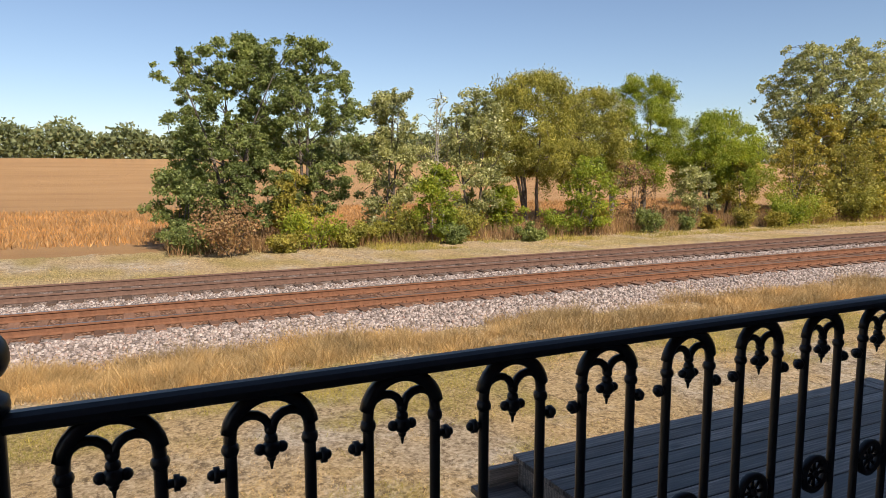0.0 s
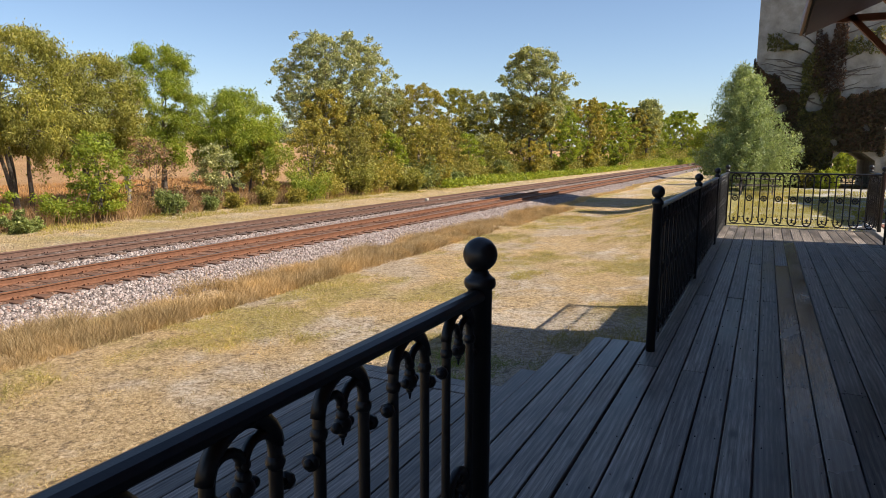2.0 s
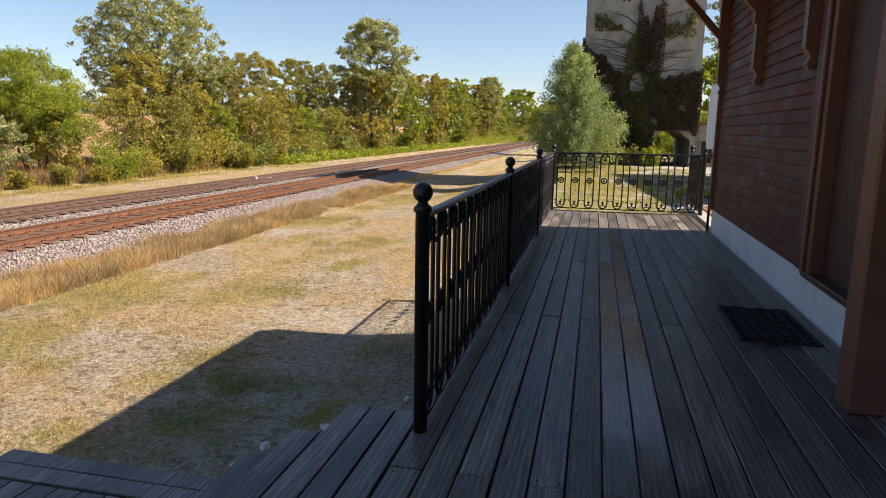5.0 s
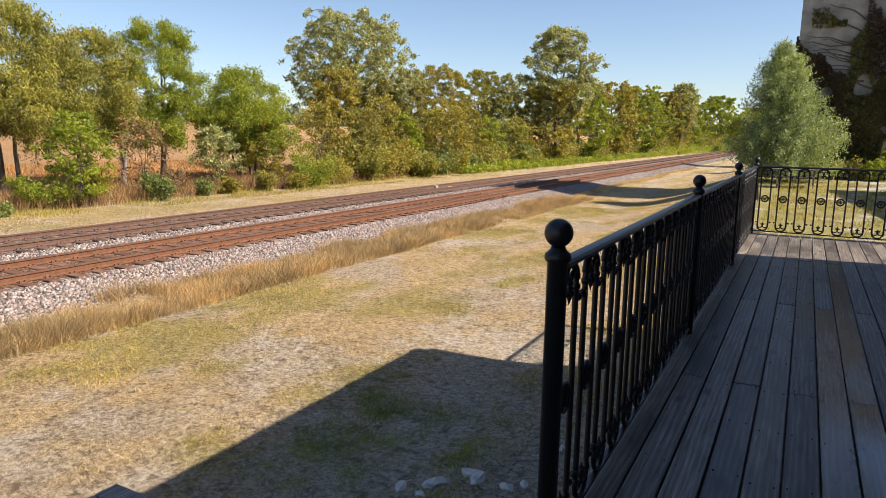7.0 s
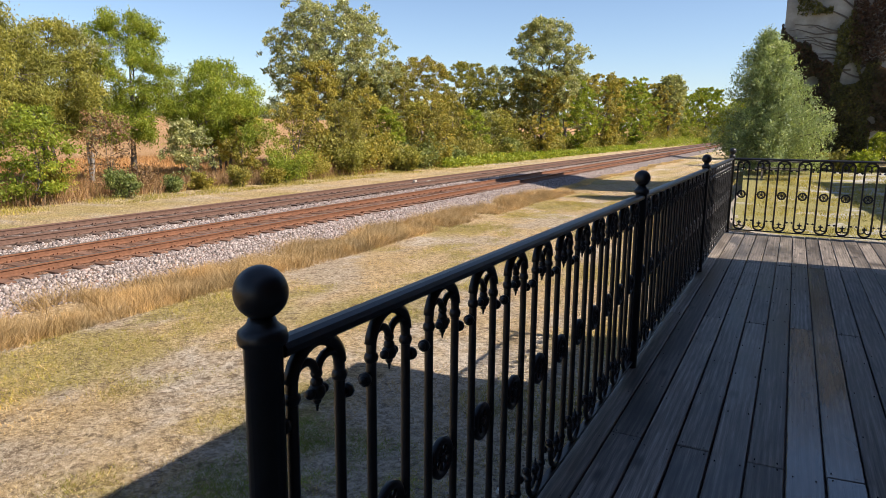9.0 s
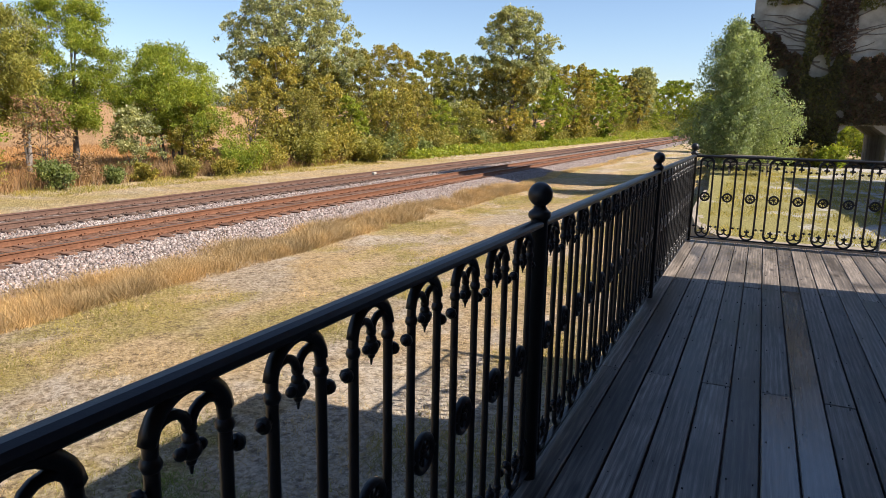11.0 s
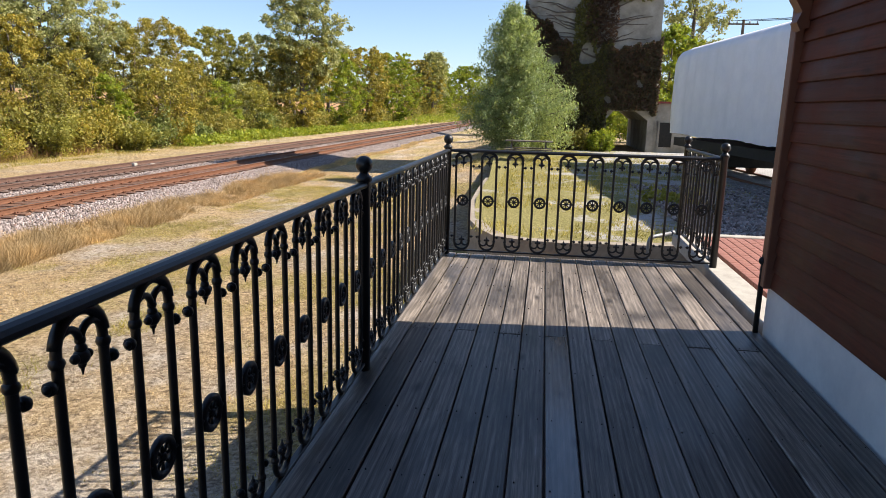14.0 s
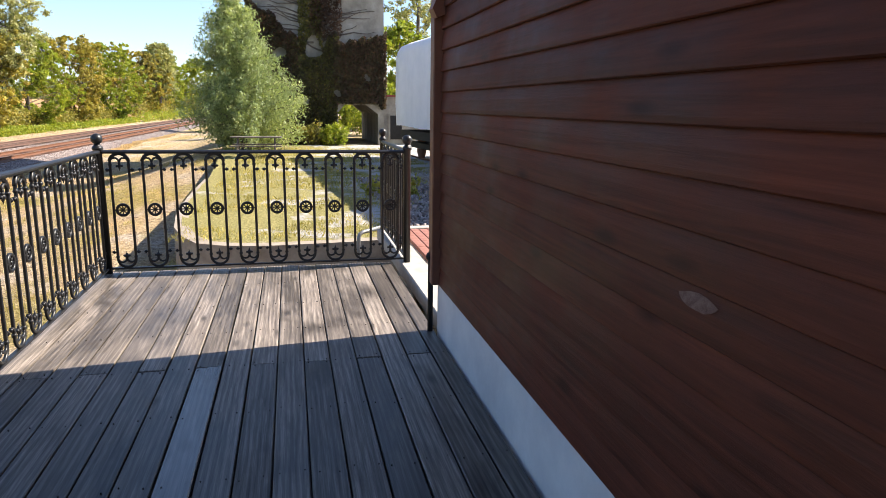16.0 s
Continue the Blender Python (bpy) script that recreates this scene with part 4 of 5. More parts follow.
def tree(kind, label, at, height, width, leaf, bark=None, stems=1, leaves=6000, size=0.16, seed=1, clump=0.7, spread=0.55,
         droop=0.0, lean=0.15, first=0.28, trunk=0.16, fill=1.6, shape_top=1.0):
    """One broadleaf tree: tapered trunk with forking limbs, crown of loose leaves gathered in clumps round the twigs."""
    rng = random.Random(seed)
    nr = np.random.default_rng(seed)
    bm = bmesh.new()
    tips = []
    for s in range(stems):
        a = rng.uniform(0, math.tau)
        base = Vector((rng.uniform(-.25, .25) * stems * 0.6, rng.uniform(-.25, .25) * stems * 0.6, -0.15))
        d = Vector((math.cos(a) * lean, math.sin(a) * lean, 1)).normalized()
        pts, rad = [base], [trunk * height / 8 / math.sqrt(stems) * 1.25]
        n = 7
        q = base.copy()
        for i in range(n):
            d = (d + Vector((rng.gauss(0, .07), rng.gauss(0, .07), .06))).normalized()
            q = q + d * (height * 0.88 / n)
            pts.append(q.copy())
            rad.append(rad[0] * (1 - 0.88 * (i + 1) / n))
        tube(bm, pts, rad, 8)
        nb = max(6, int(13 / math.sqrt(stems)))
        for j in range(nb):
            u = first + (1 - first) * (j + rng.uniform(0, .8)) / nb
            k = min(n - 1, int(u * n))
            p = pts[k].lerp(pts[k + 1], u * n - k)
            a = j * 2.4 + rng.uniform(-.5, .5)
            shape = math.sin(math.pi * min(1, max(0.1, (u - first * 0.6) / (1.05 - first * 0.6)))) ** 0.6
            L = width * 0.5 * shape * rng.uniform(0.5, 1.25) * 0.62
            dd = Vector((math.cos(a), math.sin(a), rng.uniform(0.25, 0.9) * (1 - droop))).normalized()
            grow(bm, rng, p, dd, max(0.4, L), rad[k] * 0.5, 2, tips, spread, 0.12 - droop * 0.4)
        tips.append((pts[-1], height * 0.1))
    e = empty(kind, label, "tree", at=at)
    R0 = np.array([list(p) for p, l in tips])
    fx = max(0.3, width * 0.5 - clump * 0.55) / max(0.2, np.percentile(np.hypot(R0[:, 0], R0[:, 1]), 93))
    fz = (height - clump * 0.6) / R0[:, 2].max()
    for v in bm.verts:
        k = min(1.0, max(0.0, v.co.z / (height * first + 0.3)))
        v.co.x *= 1 + (fx - 1) * k
        v.co.y *= 1 + (fx - 1) * k
        v.co.z *= fz
    tips = [(Vector((p.x * fx, p.y * fx, p.z * fz)), l) for p, l in tips]
    part("trunk", bm, bark or M_BARK, e, smooth=True)
    # clumps filling the crown's envelope, each hung on a twig from the nearest limb
    T0 = np.array([list(p) for p, l in tips])
    clump = clump if droop else clump * 0.72
    K = int(26 + fill * width * height * (1.0 if droop else 1.7))
    z0 = height * first * 0.85
    U = nr.uniform(0, 1, K)
    prof = np.sin(np.pi * (0.1 + 0.82 * U ** shape_top)) ** 0.75
    wob = np.array([1 + 0.45 * noise.noise((3 * math.cos(a), 3 * math.sin(a), u * 5 + seed)) for a, u in zip(nr.uniform(0, 6.283, K), U)])
    A = nr.uniform(0, 6.283, K)
    lob = np.array([1 + 0.4 * noise.noise((1.6 * math.cos(a), 1.6 * math.sin(a), u * 3 + seed * 1.7)) for a, u in zip(A, U)])
    Rr = width * 0.47 * prof * lob * np.sqrt(nr.uniform(0.12, 1, K))
    C = np.stack([Rr * np.cos(A), Rr * np.sin(A), z0 + (height - z0 - 0.2) * U], 1)
    C[:, 2] -= droop * Rr * 0.5
    twig = bmesh.new()
    for c in C:
        j = int(np.argmin(((T0 - c) ** 2).sum(1)))
        tube(twig, [T0[j], (T0[j] + c) / 2 + np.array([0, 0, 0.08]), c], [0.022, 0.014, 0.005], 3, caps=False)
    tw = part("branchwork", twig, bark or M_BARK, e)
    tw["kind"] = "stuff"
    size_c = clump * nr.uniform(0.4, 1.0, K)
    m2 = int(leaves * 0.72) if leaves > 1200 else 0
    P2 = in_balls(nr, C, size_c * 0.95, nr.choice(K, m2, p=size_c ** 2 / (size_c ** 2).sum()), 0.7)
    # small tufts round the twig ends
    w = np.array([max(0.25, min(1.6, l)) for p, l in tips])
    P = in_balls(nr, T0, clump * 0.5 * (0.4 + 0.45 * w), nr.choice(len(T0), leaves - m2, p=w / w.sum()), 0.75)
    if droop:
        P[:, 2] -= droop * nr.uniform(0, 1, len(P)) ** 2 * height * 0.1
    P = np.concatenate([P, P2])
    P = P[P[:, 2] > 0.15]
    crown = fast_faces("crown", leaf_faces(P, size * (1.35 if droop else 1.1), nr, 0.34 if droop else 0.62, droop * 2.5), leaf, e)
    return e


def shrub(label, at, h, w, leaf, seed, leaves=1400, size=0.12, parent_bark=None):
    rng = random.Random(seed)
    nr = np.random.default_rng(seed)
    bm = bmesh.new()
    tips = []
    for s in range(7):
        a = s * 0.9 + rng.uniform(-.3, .3)
        d = Vector((math.cos(a) * .55, math.sin(a) * .55, 1)).normalized()
        grow(bm, rng, Vector((math.cos(a) * .1, math.sin(a) * .1, -0.1)), d, h * 0.55 * rng.uniform(.7, 1.1), 0.022, 1, tips, 0.6, 0.2, 4)
    e = empty("shrub", label, "shrub", "shrubs along the track", at)
    part("rootstock", bm, parent_bark or M_BARK, e)
    T = np.array([list(p) for p, l in tips])
    T[:, :2] *= w / max(0.4, np.abs(T[:, :2]).max() * 2)
    T[:, 2] *= h / max(0.3, T[:, 2].max()) * 0.85
    R = nr.uniform(0.13, 0.3, len(T)) * (h + w) / 2.6
    P = in_balls(nr, T, R, nr.integers(0, len(T), leaves))
    P[:, 2] = np.abs(P[:, 2])
    fast_faces("foliage", leaf_faces(P, size * 1.05, nr, 0.65), leaf, e)
    return e


def gz(x, y):
    return (x, y, ground_z(x, y) - 0.02)


LINE_TREES = (
    ("elm_tree", "tall dark green elm with several stems at the field's edge", -26.3, -11.2, 8.7, 5.2, M_ELM, dict(stems=4, leaves=20000, size=0.16, first=0.1, lean=0.18, clump=0.6, fill=2.2)),
    ("elm_tree", "grey-green elm with open crown at the field's edge", -26.6, -8.2, 8.8, 5.2, M_ELM, dict(stems=3, leaves=13000, size=0.16, first=0.16, lean=0.12, clump=0.6, fill=2.0)),
    ("elm_tree", "low dark elm shoot with leaves down to the ground", -25.6, -13.2, 3.8, 3.0, M_ELM, dict(stems=3, leaves=4500, size=0.16, first=0.05)),
    ("poplar_tree", "slender light green poplar with loose crown", -25.6, -4.9, 7.0, 3.4, M_COTTON, dict(stems=2, leaves=5200, size=0.17, first=0.08)),
    ("bare_tree", "nearly leafless pale grey sapling", -26.0, -2.6, 7.1, 2.2, M_COTTON, dict(bark=M_PALEBARK, stems=3, leaves=260, size=0.13, first=0.3, lean=0.1)),
    ("poplar_tree", "light green poplar with airy yellow-green crown", -26.0, -0.5, 7.0, 3.6, M_COTTON, dict(stems=2, leaves=5800, size=0.17, first=0.12)),
    ("willow_tree", "leaning willow with drooping yellow-green foliage", -26.6, 3.2, 8.2, 6.8, M_WILLOW, dict(fill=2.4, trunk=0.2, stems=4, leaves=23000, size=0.17, droop=0.45, lean=0.35, first=0.42, clump=0.8)),
    ("willow_tree", "broad willow with yellow-green drooping foliage", -26.9, 6.9, 7.6, 5.2, M_WILLOW, dict(fill=2.2, trunk=0.2, stems=3, leaves=15000, size=0.17, droop=0.4, lean=0.3, first=0.4, clump=0.8)),
    ("willow_tree", "tall narrow willow with green upright crown", -26.8, 10.4, 8.6, 4.8, M_LIME, dict(fill=2.2, stems=2, leaves=13000, size=0.17, droop=0.3, first=0.3, lean=0.12)),
    ("poplar_tree", "thin grey sapling with few leaves", -26.4, 8.3, 7.4, 2.0, M_COTTON, dict(bark=M_PALEBARK, stems=2, leaves=900, size=0.15, first=0.3)),
    ("willow_tree", "low bright green willow with dense drooping crown", -25.4, 14.7, 6.6, 6.0, M_LIME, dict(fill=2.2, stems=3, leaves=15000, size=0.17, droop=0.4, first=0.36, lean=0.3, clump=0.85)),
    ("willow_tree", "dull green willow behind the bright one", -28.0, 17.5, 5.4, 4.2, M_WILLOW, dict(stems=2, leaves=7000, size=0.17, droop=0.3, first=0.2)),
    ("cottonwood_tree", "tall cottonwood with silvery green fluttering leaves", -27.5, 27.2, 11.7, 10.6, M_COTTON, dict(leaves=15000, size=0.24, first=0.38, trunk=0.2, clump=0.8, shape_top=0.75, fill=1.5)),
    ("maple_tree", "young maple turning yellow-brown beneath the cottonwood", -25.4, 22.6, 7.4, 5.0, M_YELLOW, dict(stems=2, leaves=9500, size=0.18, first=0.1)),
    ("maple_tree", "young olive maple turning brown beneath the cottonwood", -25.6, 27.4, 7.2, 5.2, M_OLIVE, dict(stems=3, leaves=9500, size=0.19, first=0.08)),
    ("maple_tree", "olive-brown young tree with thin crown", -26.5, 33.0, 8.2, 5.6, M_OLIVE, dict(stems=3, leaves=9500, size=0.2, first=0.1)),
    ("poplar_tree", "greyish poplar with sparse yellow-green crown", -27.0, 39.0, 9.2, 6.4, M_YELLOW, dict(bark=M_PALEBARK, stems=2, leaves=8500, size=0.22, first=0.12)),
    ("maple_tree", "yellow-green tree with full rounded crown", -27.0, 47.0, 9.4, 7.6, M_WILLOW, dict(stems=3, leaves=9500, size=0.25, first=0.1)),
    ("maple_tree", "grey-green tree with full rounded crown", -27.0, 56.0, 9.8, 8.4, M_COTTON, dict(stems=3, leaves=9500, size=0.27, first=0.1)),
    ("cottonwood_tree", "very tall cottonwood standing above the tree line", -26.5, 68.0, 16.2, 10.2, M_COTTON, dict(leaves=16000, size=0.3, first=0.4, trunk=0.2, clump=0.95, shape_top=0.8, fill=0.9)),
    ("maple_tree", "tree turning yellow in the line along the tracks", -27.0, 67.0, 10.2, 9.0, M_YELLOW, dict(stems=2, leaves=9000, size=0.32, first=0.08)),
    ("maple_tree", "yellow-green tree in the line along the tracks", -27.0, 80.0, 10.8, 10.0, M_LIME, dict(stems=2, leaves=8500, size=0.36, first=0.08)),
    ("maple_tree", "yellowing tree in the line along the tracks", -27.0, 96.0, 12.0, 11.0, M_YELLOW, dict(stems=2, leaves=8500, size=0.42, first=0.08)),
    ("maple_tree", "green tree in the line along the tracks", -27.0, 114.0, 12.6, 13.0, M_LIME, dict(stems=2, leaves=8000, size=0.5, first=0.08)),
    ("maple_tree", "yellow-green distant tree by the tracks", -27.0, 136.0, 13.0, 14.0, M_YELLOW, dict(stems=2, leaves=7000, size=0.55, first=0.08)),
    ("cottonwood_tree", "distant tall cottonwood above the hedgerow", -23.0, 138.0, 14.6, 6.4, M_COTTON, dict(leaves=6000, size=0.6, first=0.4, clump=1.4)),
    ("maple_tree", "distant yellow tree by the tracks", -26.0, 160.0, 13.0, 14.0, M_LIME, dict(stems=2, leaves=6500, size=0.6, first=0.05)),
    ("maple_tree", "distant bright green tree by the tracks", -24.0, 205.0, 16.0, 14.0, M_LIME, dict(stems=2, leaves=6000, size=0.75, first=0.05)),
    ("maple_tree", "distant green tree where the tracks vanish", -8.0, 215.0, 13.0, 16.0, M_LIME, dict(stems=2, leaves=6000, size=0.8, first=0.05)),
    ("maple_tree", "distant yellow-green tree beside the vanishing tracks", -12.0, 180.0, 11.0, 12.0, M_YELLOW, dict(stems=2, leaves=6000, size=0.7, first=0.05)),
    ("maple_tree", "bright yellow-green tree beyond the cedar", -5.0, 78.0, 7.0, 7.0, M_LIME, dict(stems=2, leaves=6000, size=0.3, first=0.05)),
    ("maple_tree", "sunlit yellow-green bush behind the tower", 6.6, 47.0, 5.0, 6.0, M_LIME, dict(stems=3, leaves=7000, size=0.22, first=0.03)),
    ("poplar_tree", "tall airy poplar rising behind the tower", 14.0, 62.0, 20.0, 7.0, M_COTTON, dict(stems=1, leaves=8000, size=0.35, first=0.1, clump=0.9)),
    ("maple_tree", "green tree behind the tower", 11.0, 52.0, 9.0, 6.0, M_LIME, dict(stems=2, leaves=6000, size=0.3, first=0.05)),
)
for i, (kind, label, x, y, h, w, leaf, more) in enumerate(LINE_TREES):
    if x < -20 and y < 60:      # the near part of the line stands a little further out
        OUT = 1.28 if y > 0.5 else 1.14
        x, y, h, w = 0.9 + (x - 0.9) * OUT, -13 + (y + 13) * OUT, (h - 3.28) * OUT + 3.28, w * OUT
        more = dict(more, leaves=int(more["leaves"] * 3.4), size=more["size"] * 0.68)
    elif y >= 60:
        more = dict(more, leaves=int(more["leaves"] * 2.2), size=more["size"] * 0.66)
    tree(kind, label, gz(x, y), h, w, leaf, seed=300 + i, **more)

KINDS = ((M_OLIVE, "olive green sapling with thin crown"), (M_YELLOW, "sapling turning yellow-brown"), (M_WILLOW, "young willow with soft green foliage"),
         (M_COTTON, "young poplar with pale green leaves"), (M_WEED, "half-withered brown sapling"), (M_LIME, "bright green young tree"))
rng = random.Random(21)
y, i = -8.5, 0
while y < 66:
    leaf, word = KINDS[rng.choice((0, 0, 1, 2, 2, 3, 5, 5) if y > 24 else (0, 1, 2, 3, 3, 4, 5))]
    h = rng.uniform(2.8, 4.6) if y < 24 else rng.uniform(4.2, 6.8)
    x = rng.uniform(-31.0, -26.5)
    tree("sapling", word + " in the row beside the tracks", gz(x, y), h, h * rng.uniform(0.6, 0.85), leaf, seed=500 + i, stems=3, leaves=5600 if leaf is not M_WEED else 1800,
         size=0.115 if y < 30 else 0.16, first=0.06, clump=0.6, lean=0.25, trunk=0.12)
    y += rng.uniform(3.6, 6.5) if y < 24 else rng.uniform(2.2, 3.8)
    i += 1

SHRUBS = [M_OLIVE, M_WILLOW, M_LIME, M_ELM, M_YELLOW, M_WEED]
WORDS = ["olive green", "dull green", "bright green", "dark green", "yellowing", "brown withered"]
rng = random.Random(77)
y = -13.0
i = 0
while y < 62:
    k = rng.choice((0, 1, 2, 2, 3, 3, 4, 5))
    x = -26.4 + rng.uniform(-1.6, 0.8)
    h = rng.uniform(0.9, 2.3) if y < 20 else rng.uniform(1.4, 3.2)
    shrub(WORDS[k] + " shrub under the trees beside the tracks", gz(x, y), h, h * rng.uniform(1.0, 1.5), SHRUBS[k], 200 + i, 3000, 0.1 if y < 25 else 0.15)
    y += rng.uniform(1.0, 3.0) * (1 if y < 25 else 1.2)
    i += 1


def far_woods(name, label, segs, seed, leaf, size):
    """A far belt of woods as clumped leaves with an uneven top."""
    nr = np.random.default_rng(seed)
    Ps = []
    for (x0, y0), (x1, y1), n, h, zb in segs:
        u = nr.uniform(0, 1, n)
        cx, cy = x0 + (x1 - x0) * u, y0 + (y1 - y0) * u
        cn = 60
        hu = nr.uniform(0.55, 1.0, cn + 1)
        top = h * np.interp(u * cn, np.arange(cn + 1), hu) * (0.9 + 0.1 * np.sin(u * 900))
        v = nr.uniform(0, 1, n) ** 0.8
        P = np.stack([cx + nr.normal(size=n) * size * 2.5, cy + nr.normal(size=n) * size * 1.2, zb + v * top], 1)
        Ps.append(P)
    P = np.concatenate(Ps)
    o = fast_faces(name, leaf_faces(P, size, nr, 0.8), leaf)
    return tagged(o, label, "woods", kind="stuff")


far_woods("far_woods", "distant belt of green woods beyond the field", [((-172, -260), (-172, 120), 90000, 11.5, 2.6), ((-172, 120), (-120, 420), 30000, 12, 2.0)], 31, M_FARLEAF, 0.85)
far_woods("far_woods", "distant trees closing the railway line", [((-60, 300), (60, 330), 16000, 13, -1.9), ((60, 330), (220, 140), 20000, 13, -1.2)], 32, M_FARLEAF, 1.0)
far_woods("hedgerow", "continuous yellow-green undergrowth along the tracks", [((-27.5, 26), (-26.5, 120), 34000, 3.0, -1.9), ((-25.0, 120), (-20, 240), 9000, 6, -1.9)], 33, M_OLIVE, 0.22)
far_woods("hedgerow", "bright yellow-green undergrowth along the tracks", [((-25.4, 40), (-24.4, 120), 16000, 1.2, -1.9), ((-23.4, 120), (-18, 240), 9000, 2.4, -1.9)], 34, M_LIME, 0.2)
tree("elm_tree", "dark green tree at the far edge of the field", gz(-168.0, -66.0), 15.0, 9, M_ELM, leaves=3500, size=0.9, seed=41, clump=1.3)
tree("oak_tree", "dark green tree standing alone at the field's edge", gz(-38.0, -26.5), 5.6, 5.5, M_ELM, leaves=5000, size=0.25, seed=42, first=0.05)


def blades(name, label, n, place, h, w, material, seed, lean=0.35, vary=False):
    nr = np.random.default_rng(seed)
    P = place(nr, n)
    n = len(P)
    a = nr.uniform(0, 6.283, n)
    H = h * nr.uniform(0.5, 1.25, n)
    if vary:
        H *= np.array([max(0.25, 0.85 + 1.1 * noise.noise((p[0] * 0.9, p[1] * 0.45, 2)) + 0.5 * noise.noise((p[0] * 3, p[1] * 2.2, 5))) for p in P])
    t = nr.normal(size=(n, 2)) * lean
    V = np.empty((n, 3, 3))
    dx, dy = np.cos(a) * w / 2, np.sin(a) * w / 2
    V[:, 0] = P + np.stack([-dx, -dy, 0 * a], 1)
    V[:, 1] = P + np.stack([dx, dy, 0 * a], 1)
    topp = P + np.stack([t[:, 0] * H, t[:, 1] * H, H], 1)
    V[:, 2] = topp
    o = fast_faces(name, V, material)
    return tagged(o, label, "grass", kind="stuff")


def ground_zs(x, y):
    return np.array([ground_z(a, b) for a, b in zip(x, y)])


def strip(x0, x1, y0, y1, power=1.4):
    def place(nr, n):
        y = y0 + (y1 - y0) * nr.uniform(0, 1, n) ** power
        c = np.sin(y * 0.31) * 0.25 + np.sin(y * 1.1) * 0.15
        x = nr.uniform(x0, x1, n) + c
        return np.stack([x, y, ground_zs(x, y) - 0.02], 1)
    return place


def tufts(x0, x1, y0, y1, k, r=0.25):
    def place(nr, n):
        cx, cy = nr.uniform(x0, x1, k), nr.uniform(y0, y1, k)
        i = nr.integers(0, k, n)
        x, y = cx[i] + nr.normal(size=n) * r, cy[i] + nr.normal(size=n) * r
        keep = x < -0.5
        x, y = x[keep], y[keep]
        return np.stack([x, y, ground_zs(x, y) - 0.01], 1)
    return place


def covered(x0, x1, y0, y1, field, cut):
    def place(nr, n):
        x = nr.uniform(x0, x1, n)
        y = y0 + (y1 - y0) * nr.uniform(0, 1, n) ** 1.25
        k = np.array([field(a, c) for a, c in zip(x, y)]) + nr.normal(size=n) * 0.1 > cut
        x, y = x[k], y[k]
        return np.stack([x, y, ground_zs(x, y) - 0.01], 1)
    return place


def patchy(x0, x1, y0, y1, scale, cut, shift):
    def place(nr, n):
        x = nr.uniform(x0, x1, n)
        y = y0 + (y1 - y0) * nr.uniform(0, 1, n) ** 1.25
        v = np.array([noise.noise((a * scale, c * scale, shift)) + 0.5 * noise.noise((a * scale * 2.7, c * scale * 2.7, shift)) for a, c in zip(x, y)])
        k = v + nr.normal(size=n) * 0.12 > cut
        x, y = x[k], y[k]
        return np.stack([x, y, ground_zs(x, y) - 0.01], 1)
    return place


blades("dry_grass_strip", "strip of tall straw-coloured grass along the ballast", 150000, patchy(-11.2, -9.2, -22, 24, 0.5, -0.25, 6), 0.3, 0.011, M_STRIP, 51, 0.65, True)
blades("dry_grass_strip", "thin straw-coloured grass along the ballast further on", 12000, strip(-11.0, -10.3, 20, 70, 1.0), 0.16, 0.03, M_DRYGRASS, 52)


blades("lawn_tufts", "short dry straw tufts in the patchy lawn", 260000, covered(-10, -0.6, -20, 26, straw_cover, 0.06), 0.045, 0.011, M_DRYGRASS, 53, 0.8, True)
blades("lawn_tufts", "short yellow-green tufts in the patchy lawn", 260000, covered(-10, -0.6, -20, 26, green_cover, 0.1), 0.06, 0.012, M_GREENGRASS, 54, 0.8, True)
blades("verge_grass", "yellow-green grass verge below the trees", 30000, patchy(-27.2, -24.2, -6, 60, 0.35, -0.05, 4), 0.2, 0.02, M_GREENGRASS, 55, 0.5, True)
blades("verge_grass", "straw-coloured verge beyond the tracks", 22000, strip(-25.0, -20.4, -24, 50), 0.06, 0.025, M_DRYGRASS, 56, 0.8)
blades("field_edge", "tall ripe crop along the edge of the field", 60000, strip(-56, -32, -45, 40, 1.0), 0.32, 0.06, M_FIELDGRASS, 57)
blades("brown_weeds", "dead brown weeds under the trees", 22000, strip(-32, -26.4, -14, 45, 1.0), 0.7, 0.035, M_WEED, 58)
blades("weed_patch", "fresh green weeds in the shade beside the steps", 15000, tufts(-4.0, -2.0, -7.0, -4.7, 70, 0.13), 0.04, 0.012, M_FRESH, 59, 0.8, True)

# ---- beyond the deck's end ----
pave = empty("brick_pavement", "red brick pavement beside the deck's end", "pavement", kind="structure")
M_BRICK = make_plain("red_paver", (0.21, 0.085, 0.065), (0.34, 0.155, 0.12), 14, 0.85)
part("bedding", boxmesh((5.3, -0.1, -0.1), (5.0, 3.9, 0.1)), M_CONC, pave)
bm = boxmesh((0, 0, 0), (0.098, 0.198, 0.05), 0.004)
me_brick = bpy.data.meshes.new("brick")
bm.to_mesh(me_brick)
bm.free()
me_brick.materials.append(M_BRICK)
rng = random.Random(8)
for i in range(13):
    for j in range(18):
        o = part("brick", me_brick, M_BRICK, pave)
        o.location = (2.84 + i * 0.104 + 0.05, -1.8 + j * 0.204 + (0.1 if i % 2 else 0), -0.033 + rng.uniform(-0.002, 0.002))
tagged(part("kerb", boxmesh((2.66, -0.1, -0.06), (0.24, 3.75, 0.13), 0.01), M_CONC), "pale concrete strip between deck and bricks", "kerb", kind="structure")
tagged(part("kerb", boxmesh((5.3, 1.86, -0.06), (5.0, 0.14, 0.13), 0.01), M_CONC), "pale concrete edging at the end of the bricks", "kerb", kind="structure")

